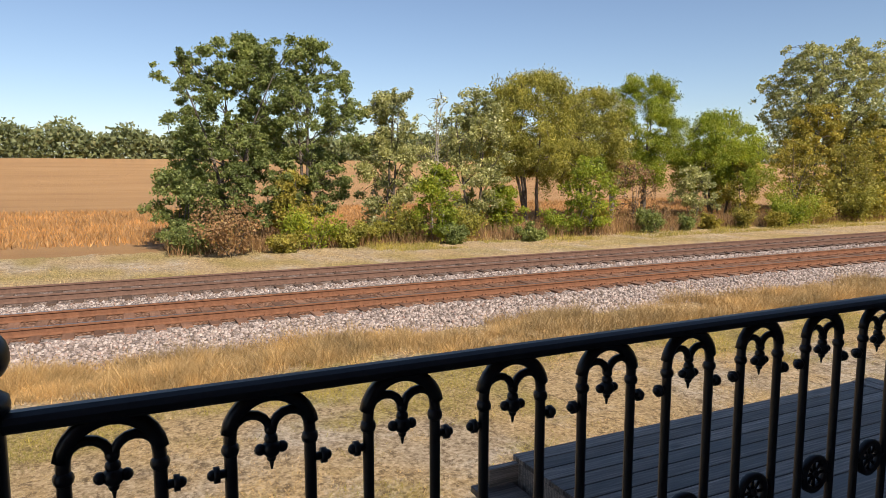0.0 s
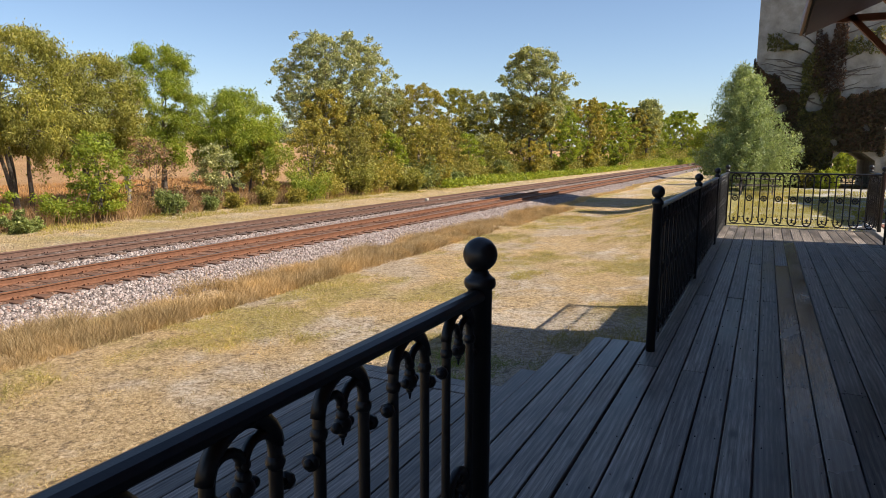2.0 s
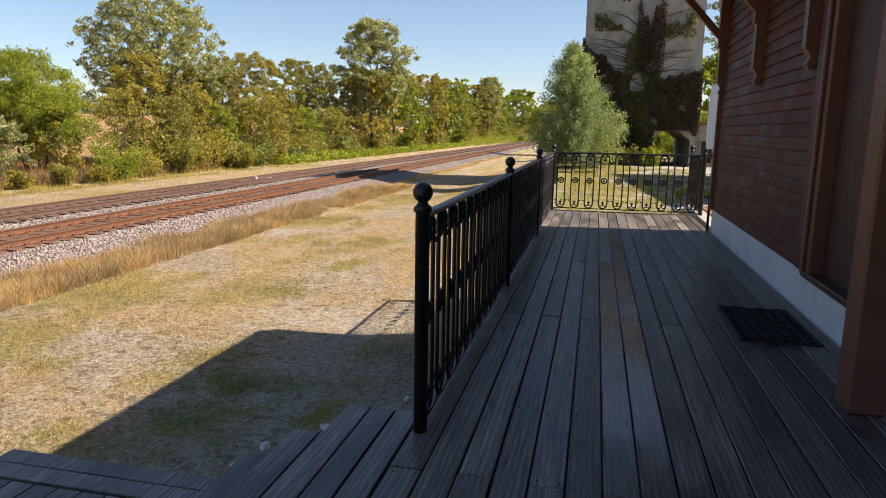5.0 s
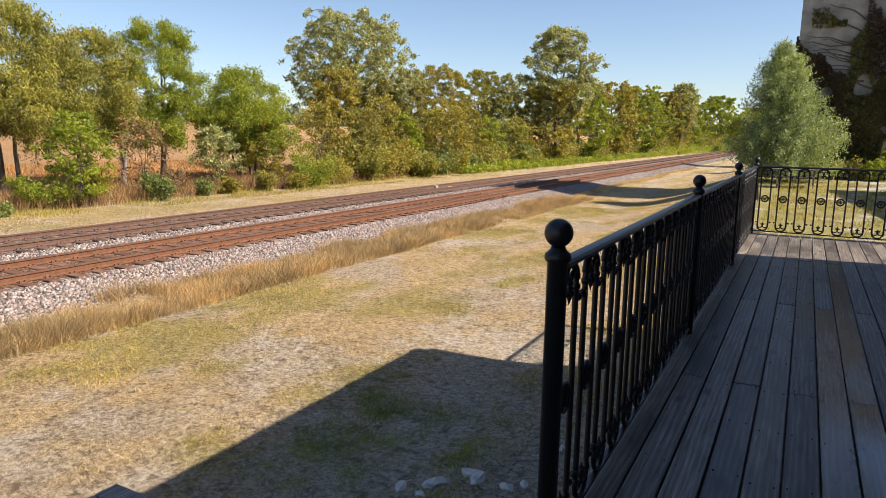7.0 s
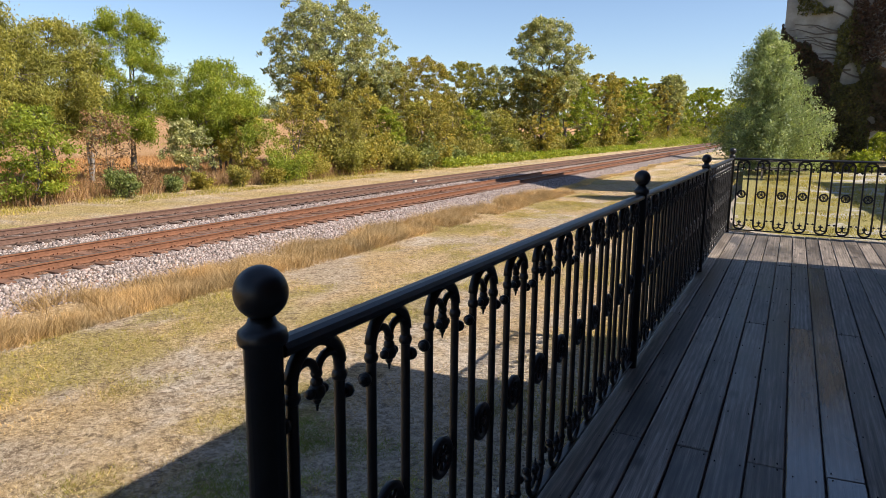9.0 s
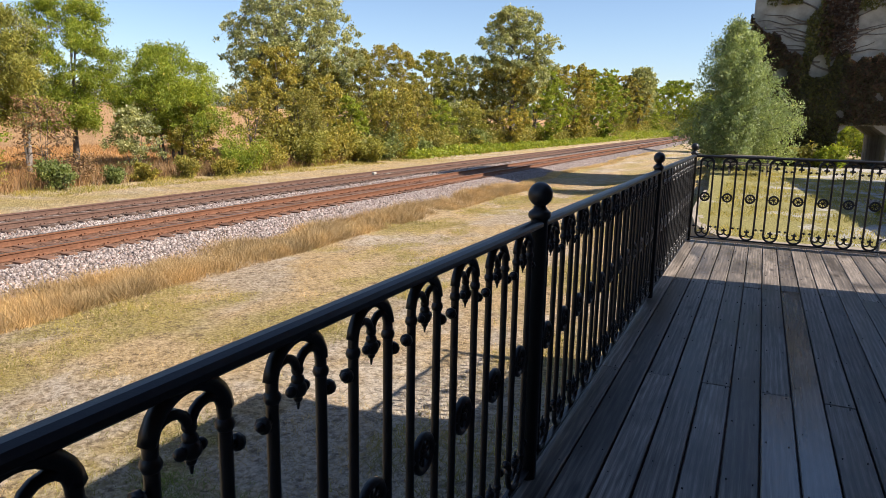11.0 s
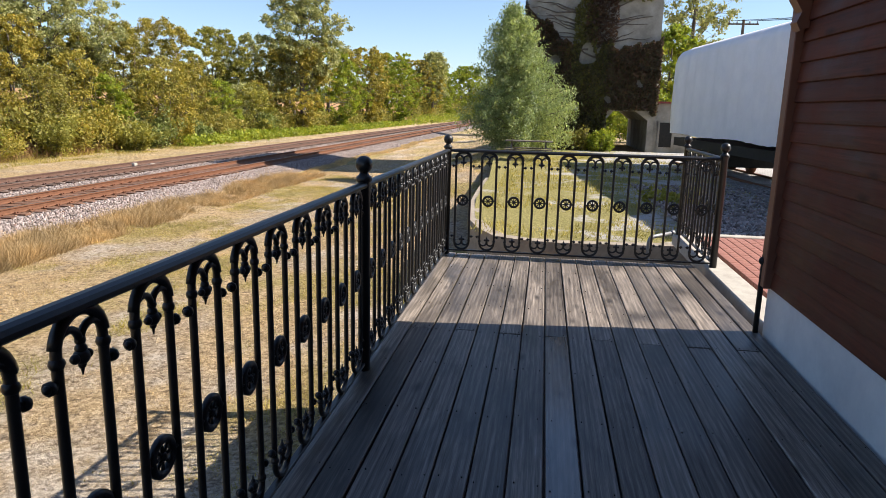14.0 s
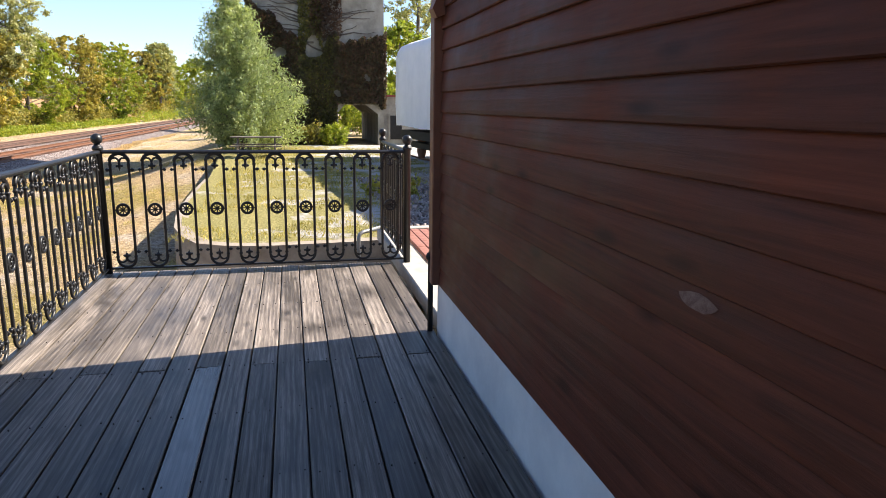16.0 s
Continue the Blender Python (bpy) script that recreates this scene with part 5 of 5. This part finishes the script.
# raised lawn held by a low curved wall
TER_Z = -0.52
arcpts = [(3.3, 3.65), (2.1, 3.5), (1.2, 3.45), (0.7, 3.55), (0.3, 3.8), (0.02, 4.4), (-0.2, 5.2), (-0.36, 6.4), (-0.48, 8.0), (-0.55, 10.0), (-0.6, 13.0)]
bm = bmesh.new()
rows = []
for k, (x, y) in enumerate(arcpts):
    a = Vector(arcpts[max(0, k - 1)])
    c = Vector(arcpts[min(len(arcpts) - 1, k + 1)])
    n = Vector(((c - a).y, -(c - a).x)).normalized() * 0.11
    top = TER_Z + 0.05 - 0.03 * k * 0.2
    bot = ground_z(x, y) - 0.3
    rows.append([bm.verts.new((x + s * n.x, y + s * n.y, z)) for s, z in ((-1, bot), (-1, top), (1, top), (1, bot))])
for r0, r1 in zip(rows, rows[1:]):
    for q in range(3):
        bm.faces.new((r0[q], r1[q], r1[q + 1], r0[q + 1]))
bm.faces.new(rows[0])
bm.faces.new(rows[-1][::-1])
bmesh.ops.recalc_face_normals(bm, faces=bm.faces[:])
M_WALLTAN = make_plain("tan_concrete", (0.22, 0.18, 0.14), (0.36, 0.31, 0.25), 5, 0.9, 0, 0.6, 0.01)
tagged(part("retaining_wall", bm, M_WALLTAN), "low curved concrete retaining wall holding the raised lawn", "wall", kind="structure")


def make_terrace():
    m, t, b = mat("lawn_with_gravel", 0.95, 0, 0.2)
    v = world_pos(t)
    fine = noise_tex(t, v, 24, 5, 0.75)
    mid = noise_tex(t, v, 0.7, 5, 0.65, 0.6)
    grass = ramp(t, fine, [(0.3, (0.09, 0.085, 0.03)), (0.5, (0.23, 0.205, 0.07)), (0.68, (0.42, 0.35, 0.165))])
    stone = ramp(t, noise_tex(t, v, 45, 3, 0.8), [(0.3, (0.2, 0.19, 0.18)), (0.5, (0.38, 0.36, 0.34)), (0.7, (0.55, 0.53, 0.5))])
    sep = t.nodes.new("ShaderNodeSeparateXYZ")
    t.links.new(v, sep.inputs[0])
    f = math_node(t, "ADD", mid, math_node(t, "MULTIPLY", sep.outputs[0], 0.045))
    ocol(t, b, mix(t, ramp(t, f, [(0.60, (0, 0, 0)), (0.68, (1, 1, 1))]), grass, stone))
    bump(t, b, fine, 0.8, 0.04)
    return m


M_TERRACE = make_terrace()
tv, tf = [], []
ys = np.linspace(0, 1, 15)
cols = [(-0.6 + 0.05, 13.0)]
grid = []
for y in np.arange(3.5, 27.1, 0.5):
    if y < 13:
        xl = float(np.interp(y, [3.45, 3.55, 3.8, 4.4, 5.2, 6.4, 8.0, 10.0, 13.0], [1.2, 0.7, 0.3, 0.02, -0.2, -0.36, -0.48, -0.55, -0.6]))
    else:
        xl = -0.6 - (y - 13) * 0.06
    xs = xl + (14.0 - xl) * np.linspace(0, 1, 26) ** 1.4
    grid.append([(float(x), float(y), TER_Z + 0.004 * (y - 3.5) + 0.03 * noise.noise((x, y, 0))) for x in xs])
verts = [p for row in grid for p in row]
faces = [(j * 26 + i, j * 26 + i + 1, (j + 1) * 26 + i + 1, (j + 1) * 26 + i) for j in range(len(grid) - 1) for i in range(25)]
tagged(pyobj("terrace_lawn", verts, faces, M_TERRACE, smooth=True), "raised lawn with green grass and spilled grey gravel", "lawn", kind="structure")
gvs = [(2.9, 1.9, -0.08), (14, 1.9, -0.08), (14, 8, -0.3), (14, 14, -0.5), (5.2, 14, -0.47), (4.4, 8, -0.45), (3.3, 3.6, -0.42)]
tagged(pyobj("gravel_drive", gvs, [tuple(range(7))], M_DRIVE), "grey gravel drive beside the bricks", "drive", kind="structure")


def terrace_spots(nr, n):
    x = nr.uniform(-0.2, 6, n)
    y = nr.uniform(3.9, 24, n)
    k = np.array([noise.noise((a * 0.6, b * 0.6, 3)) for a, b in zip(x, y)]) > -0.1
    return np.stack([x[k], y[k], np.full(k.sum(), TER_Z + 0.01) + 0.004 * (y[k] - 3.5)], 1)


blades("lawn_grass", "green and yellow grass of the raised lawn", 26000, terrace_spots, 0.09, 0.014, M_GREENGRASS, 81, 0.6)
nrs = np.random.default_rng(82)


def drive_spots(rng, n):
    x, y = rng.uniform(3.3, 7.5, n), rng.uniform(2.0, 12, n)
    return np.stack([x, y, np.interp(y, [1.9, 3.6, 8, 14], [-0.08, -0.42, -0.44, -0.48]) + 0.01], 1)


stones("drive_gravel", 5000, drive_spots, 0.045, M_STONE, "loose grey gravel on the drive", 83)
bm = bmesh.new()
tube(bm, [(2.4, 2.6, -1.0), (2.4, 2.6, -0.26), (2.42, 2.61, -0.21), (2.47, 2.64, -0.19), (2.74, 2.82, -0.16)], 0.026, 10)
ball(bm, (2.74, 2.82, -0.16), 0.042)
tagged(part("standpipe", bm, M_GALV, smooth=True), "bent galvanised pipe beside the retaining wall", "pipe")
bm = bmesh.new()
tube(bm, [(WALL_X - 0.03, -1.97, 0.0), (WALL_X - 0.03, -1.97, 0.52), (WALL_X - 0.02, -1.96, 0.56), (WALL_X + 0.05, -1.95, 0.58)], 0.018, 8)
ball(bm, (WALL_X - 0.03, -1.97, 0.5), 0.032)
tagged(part("drain_pipe", bm, M_BLACK, smooth=True), "short black pipe at the depot's corner", "pipe")

# tower with its annex and vines
tower = empty("concrete_tower", "tall old concrete tower overgrown with vines", "tower", at=(0, 28, 0))
TX0, TX1, TZ = -0.2, 6.2, 14.0
M_TOWER = make_plain("stained_concrete", (0.17, 0.155, 0.13), (0.38, 0.36, 0.315), 1.2, 0.9, 0, 0.6, 0.02)
bm = bmesh.new()
prism(bm, [(TX0, -2), (3.9, -2), (3.9, 1.1), (4.25, 1.5), (5.28, 1.5), (5.9, 1.05), (5.9, -2), (TX1, -2), (TX1, TZ), (TX0, TZ)], 0, 8.0)
part("shaft", bm, M_TOWER, tower)
part("lintel", boxmesh((5.0, -0.06, 1.68), (2.5, 0.16, 0.12)), M_TOWER, tower)
annex = part("annex", boxmesh((7.15, 1.8, 0.3), (1.9, 3.0, 3.2)), M_TOWER, tower)
part("roof_edge", boxmesh((7.15, 1.7, 1.95), (2.0, 3.3, 0.09)), M_DOORRED, annex, "rust-red roof edge")
# no hole is cut: a black plate paints the window's shaded inside
part("opening", boxmesh((6.85, 0.29, 0.38), (0.6, 0.04, 1.2)), M_BLACK, annex, "black panel painting the shade inside the annex window")
for xx in (6.5, 7.2):
    part("jamb", boxmesh((xx, 0.27, 0.38), (0.1, 0.07, 1.35)), M_TOWER, annex)
nr = np.random.default_rng(61)


def vine_mass(n, x0, x1, ztop, zbot, ragged=0.5):
    x = nr.uniform(x0, x1, n)
    t = ztop(x) + ragged * np.array([noise.noise((a * 1.7, 5, 1)) + 0.5 * noise.noise((a * 5, 2, 1)) for a in x])
    z = zbot + (t - zbot) * nr.uniform(0, 1, n) ** 0.85
    holes = np.array([noise.noise((a * 0.9, c * 0.9, 7)) for a, c in zip(x, z)]) > -0.42
    k = holes & (z > -0.6)
    hole = (x > 3.85) & (x < 5.95) & (z < 1.55)
    k &= ~hole
    return np.stack([x[k], -0.04 - nr.uniform(0, 0.28, k.sum()), z[k]], 1)


left = vine_mass(30000, TX0 - 0.1, 2.0, lambda x: 6.1 - 0.75 * x, -0.5)
mid = vine_mass(24000, 1.7, 4.0, lambda x: 4.6 + 0 * x, -0.5)
right = vine_mass(20000, 3.7, TX1 + 0.05, lambda x: 4.3 + 0.25 * (x - 4), 1.3)
fast_faces("vine", leaf_faces(np.concatenate([left, mid[::2], right]), 0.13, nr, 0.7, 0.6), M_VINE, tower, "dark green and brown climbing vine")
redm = np.concatenate([left[::3], right[::3], vine_mass(2600, 2.6, 4.1, lambda x: 7.9 + 0.3 * (x - 3), 4.6, 0.9)])
fast_faces("vine", leaf_faces(redm + np.array([0.05, -0.03, 0.03]), 0.12, nr, 0.7, 0.6), M_VINERED, tower, "reddish autumn vine leaves")
grm = np.concatenate([mid[1::2], vine_mass(1800, 2.1, 3.2, lambda x: 6.6 + 0 * x, 3.5, 0.8), vine_mass(500, 0.3, 1.8, lambda x: 8.2 - 0.5 * x, 7.0, 0.5), vine_mass(700, 4.0, 5.8, lambda x: 7.2 + 0.5 * (x - 4), 6.6, 0.5)])
fast_faces("vine", leaf_faces(grm, 0.12, nr, 0.7, 0.6), M_VINEGREEN, tower, "green climbing vine")
rng = random.Random(9)
for k in range(22):
    side = rng.choice((-1, 1))
    x, z = 2.9 + rng.uniform(-0.3, 0.5), rng.uniform(3.8, 7.4)
    pts = [(x, -0.03, z)]
    dx, dz = side * rng.uniform(0.25, 0.4), rng.uniform(0.05, 0.3)
    for q in range(7):
        x, z = x + dx, z + dz + rng.uniform(-0.1, 0.1)
        dz *= 0.85
        if TX0 < x < TX1:
            pts.append((x, -0.03, z))
    if len(pts) > 2:
        bm = bmesh.new()
        tube(bm, pts, list(np.linspace(0.05, 0.012, len(pts))), 5)
        part("vine_stem", bm, M_BARK, tower)


def cedar(at, h, w, seed):
    rng = random.Random(seed)
    nr = np.random.default_rng(seed)
    e = empty("cedar_tree", "bushy grey-green cedar with feathery drooping sprays", "tree", at=at)
    bm = bmesh.new()
    tube(bm, [(0, 0, -0.3), (-0.08, 0, h * .5), (-0.3, 0.05, h)], [0.16, 0.09, 0.02], 8)
    P = []
    nb = 150
    for j in range(nb):
        u = (j + rng.random()) / nb
        z = h * (0.05 + 0.94 * u)
        a = j * 2.4
        prof = np.interp(u, [0, 0.12, 0.3, 0.45, 0.6, 0.8, 0.93, 1.0], [0.82, 1.0, 0.86, 0.6, 0.55, 0.36, 0.17, 0.04])
        L = w * 0.5 * prof * rng.uniform(0.55, 1.3)
        off = 0.3 * (1 - u) - 0.4 * u
        p0, p1 = Vector((-0.3 * u, 0, z * 0.95)), Vector((math.cos(a) * L + off, math.sin(a) * L, z + L * 0.3))
        tube(bm, [p0, p0.lerp(p1, .5) + Vector((0, 0, .05)), p1], [0.03 * (1 - u) + .008, 0.016, 0.005], 4)
        n = int(160 + 760 * (L / w))
        t = nr.uniform(0.3, 1.08, n)
        q = np.array(p0)[None] + (np.array(p1) - np.array(p0))[None] * t[:, None] + nr.normal(size=(n, 3)) * np.array([.13, .13, .12])
        q[:, 2] -= nr.uniform(0, 1, n) ** 2 * (0.65 if u < 0.4 else 0.3)
        P.append(q)
    P = np.concatenate(P)
    P = P[P[:, 2] > 0.02]
    part("trunk", bm, M_BARK, e)
    fast_faces("crown", leaf_faces(P, 0.135, nr, 0.3, 0.9), M_CEDAR, e)
    return e


cedar((-0.3, 23.5, -0.55), 6.4, 4.7, 71)
shrub("small yellow-green shrub at the foot of the tower", (3.6, 26.8, -0.45), 1.2, 1.2, M_LIME, 401, 2200, 0.1)
shrub("leafy shrub beside the tower's arch", (2.6, 27.0, -0.45), 1.2, 1.2, M_OLIVE, 402, 1200, 0.12)
shrub("bright sunlit shrub behind the tower's arch", (6.6, 39.0, -0.6), 3.4, 4.2, M_LIME, 404, 3600, 0.16)
shrub("low green weeds on the raised lawn", (3.8, 8.5, TER_Z), 0.5, 1.2, M_WILLOW, 403, 900, 0.09)

# picnic table under the cedar
table = empty("picnic_table", "weathered wooden picnic table standing under the cedar", "picnic table", at=(0.35, 19.6, -0.47))
for i in range(4):
    part("top_board", boxmesh((0, -0.27 + i * 0.18, 0.74), (1.8, 0.165, 0.04), 0.004), M_DECK, table)
for s in (-0.62, 0.62):
    part("seat_board", boxmesh((0, s, 0.44), (1.8, 0.24, 0.04), 0.004), M_DECK, table)
for x in (-0.65, 0.65):
    for s in (-1, 1):
        part("leg", boxmesh((x, s * 0.38, 0.36), (0.05, 0.09, 0.86), 0, Matrix.Rotation(s * 0.5, 3, "X")), M_DECK, table)
    part("brace", boxmesh((x, 0, 0.42), (0.05, 1.4, 0.09)), M_DECK, table)

# rail car under a white tarpaulin
car = empty("rail_car", "old rail car wrapped in white tarpaulin on a side track", "rail car", at=(5.5, 19.6, -0.5))
car.scale = (0.88, 0.88, 0.93)
car.rotation_euler = (0, 0, radians(-174))
CL, CWD = 17.0, 3.0
bm = bmesh.new()
prof = [(0.0, 1.32), (-0.03, 2.2), (0.0, 4.12), (0.07, 4.36), (0.5, 4.55), (1.5, 4.68), (2.5, 4.55), (2.93, 4.36), (3.0, 4.12), (3.03, 2.2), (3.0, 1.32)]
rowsv = []
rng = random.Random(3)
nseg = 56
for k in range(nseg + 1):
    y = CL * k / nseg
    wob = 0.035 * math.sin(k * 1.7) + rng.uniform(-0.03, 0.03)
    drop = rng.uniform(-0.012, 0.012) + 0.03 * math.sin(k * 0.35)
    e = 0.12 if k == 0 else (0.03 if k == 1 else 0)
    row = []
    for i, (a, b) in enumerate(prof):
        inset = wob if 0 < i < 4 else 0
        zz = b + (drop if i in (0, len(prof) - 1) else 0)
        if b > 3.9:
            zz -= e * 1.3
        row.append(bm.verts.new((-(a + inset + (e * 0.3 if a < 1.5 else -e * 0.3)), y, zz)))
    rowsv.append(row)
for r0, r1 in zip(rowsv, rowsv[1:]):
    for i in range(len(prof) - 1):
        bm.faces.new((r0[i], r0[i + 1], r1[i + 1], r1[i]))
bm.faces.new(rowsv[0])
bm.faces.new(rowsv[-1][::-1])
bmesh.ops.recalc_face_normals(bm, faces=bm.faces[:])
part("tarpaulin", bm, M_TARP, car, "white tarpaulin hanging in folds", True)
part("underframe", boxmesh((-1.5, CL / 2, 1.02), (2.7, CL - 0.6, 0.3)), M_BLACK, car)
for y0 in (2.3, 13.8):
    # made-up black block that keeps the space under the car dark
    part("equipment_box", boxmesh((-1.5, y0 + (2.6 if y0 < 5 else -2.6), 0.7), (2.3, 1.7, 0.55), 0.03), M_BLACK, car)
    truck = part("truck", boxmesh((-1.5, y0, 0.62), (2.2, 2.6, 0.22), 0.02), M_BLACK, car)
    for dy in (-0.9, 0.9):
        for xx in (-0.75, -2.25):
            bm = bmesh.new()
            lathe(bm, [(0.46, -0.07), (0.48, -0.04), (0.44, 0.0), (0.43, 0.07), (0.12, 0.08)], sides=20)
            bmesh.ops.rotate(bm, cent=(0, 0, 0), matrix=Matrix.Rotation(math.pi / 2, 3, "Y"), verts=bm.verts[:])
            bmesh.ops.translate(bm, vec=(xx, y0 + dy, 0.5), verts=bm.verts[:])
            part("wheel", bm, M_RAILSIDE, truck, "rusty steel wheel", True)
bm = bmesh.new()
box(bm, (-0.75, CL / 2, 0.03), (0.07, CL + 3, 0.14))
box(bm, (-2.25, CL / 2, 0.03), (0.07, CL + 3, 0.14))
siding = tagged(part("side_track", bm, M_RAILSIDE), "short rusty side track under the rail car", "railway track")
siding.matrix_basis = Matrix.Translation((5.5, 19.6, -0.5)) @ pose(0, 0, 0, 0, 0, -174) @ Matrix.Diagonal((0.88, 0.88, 0.93, 1))

# utility pole and wires
pole = empty("utility_pole", "wooden utility pole with a crossarm and insulators", "utility pole", at=(16.6, 54.0, -0.5))
bm = bmesh.new()
tube(bm, [(0, 0, -0.3), (0, 0, 9.6)], [0.16, 0.11], 10)
part("mast", bm, M_BARK, pole)
part("crossarm", boxmesh((0, 0, 9.25), (2.4, 0.1, 0.12)), M_BARK, pole)
for xx in (-1.1, -0.5, 0.5, 1.1):
    bm = bmesh.new()
    lathe(bm, [(0.03, 9.3), (0.06, 9.36), (0.06, 9.44), (0.03, 9.5)], (xx, 0, 0), 8)
    part("insulator", bm, M_GALV, pole)
for xx in (-1.1, -0.5, 0.5, 1.1):
    bm = bmesh.new()
    pts = [(16.6 + xx, 54.0, 9.0)]
    for k in range(1, 9):
        u = k / 8
        pts.append((16.6 + xx + 20 * u, 54.0 - 50 * u, 9.0 + 3.0 * u - 2.4 * math.sin(math.pi * u)))
    tube(bm, pts, 0.014, 4)
    tagged(part("power_line", bm, M_BLACK), "thin dark overhead power line", "cable", "overhead wires")

# door mat
matt = empty("door_mat", "black rubber ring mat lying on the deck before the door", "mat", at=(2.075, -7.1, 0.006))
nrm = 0
bm = bmesh.new()
for i in range(6):
    for j in range(11):
        cx, cy = -0.21 + i * 0.084, -0.41 + j * 0.082 + (0.04 if i % 2 else 0)
        tube(bm, [(cx + 0.036 * math.cos(a * math.tau / 8), cy + 0.036 * math.sin(a * math.tau / 8), 0.006) for a in range(8)], 0.0075, 4, closed=True)
w = part("ring_weave", bm, M_RUBBER, matt)
w["kind"] = "stuff"
bm = bmesh.new()
tube(bm, [(-0.26, -0.46, 0.006), (0.26, -0.46, 0.006), (0.26, 0.46, 0.006), (-0.26, 0.46, 0.006)], 0.011, 4, closed=True)
part("border", bm, M_RUBBER, matt)


# rocks by the steps
M_ROCK = make_plain("pale_broken_stone", (0.42, 0.4, 0.37), (0.68, 0.65, 0.6), 9, 0.85, 0, 0.7, 0.01)


def rock(at, s, seed, material=M_ROCK):
    bm = bmesh.new()
    bmesh.ops.create_icosphere(bm, subdivisions=2, radius=1.0)
    for v in bm.verts:
        k = 1 + 0.45 * noise.noise(v.co * 1.3 + Vector((seed * 7.1, 0, 0)))
        v.co = Vector((v.co.x * s[0] * k, v.co.y * s[1] * k, v.co.z * s[2] * k))
    o = part("rock", bm, material)
    o.location = at
    o.rotation_euler = (0, 0, seed)
    return tagged(o, "pale broken stone lying on bare soil beside the steps", "rock", "rocks by the steps")


for k, (x, y, a, b2, c) in enumerate(((-2.1, -6.4, .17, .1, .07), (-2.4, -6.57, .12, .08, .05), (-1.88, -6.13, .15, .1, .06), (-2.46, -7.0, .1, .07, .06),
                                      (-2.2, -6.95, .07, .05, .05), (-2.15, -6.63, .09, .05, .03), (-1.23, -5.35, .05, .05, .06), (-1.77, -6.19, .17, .1, .06),
                                      (-1.45, -6.28, .11, .07, .05), (-1.32, -6.18, .05, .1, .04), (-1.1, -6.1, .08, .06, .04))):
    rock((x, y, ground_z(x, y) + c * 0.2), (a * 0.74, b2 * 0.74, c * 0.74), k + 1)


def soil_spots(rng, n):
    x, y = rng.normal(-1.5, 0.7, n), rng.normal(-5.6, 1.6, n)
    k = (x < -0.15)
    x, y = x[k], y[k]
    return np.stack([x, y, ground_zs(x, y)], 1)


stones("soil_pebbles", 1500, soil_spots, 0.013, M_STONE, "small pebbles strewn on the bare soil by the deck", 91)
for x in (-18.2, -17.3):
    tagged(part("track_marker", boxmesh((x, 22.7, -1.53), (0.16, 0.24, 0.14), 0.02), M_CONC), "small white box standing between the rails", "track marker", "white boxes on the track")

# pale scuff on the siding
bm = bmesh.new()
bmesh.ops.create_circle(bm, cap_ends=True, segments=14, radius=1.0)
for v in bm.verts:
    k = 1 + 0.3 * noise.noise(v.co * 2.0)
    v.co = Vector((0, v.co.x * 0.075 * k, v.co.y * 0.02 * k))
M_SCUFF = make_plain("scuffed_wood", (0.09, 0.036, 0.024), (0.22, 0.13, 0.1), 40, 0.6)
scuff = part("scuff", bm, M_SCUFF, depot, "pale scuffed spot on the boards")
scuff.location = (WALL_X + 0.0105, -4.77, 1.015)
scuff.rotation_euler = (0, radians(12.4), 0)
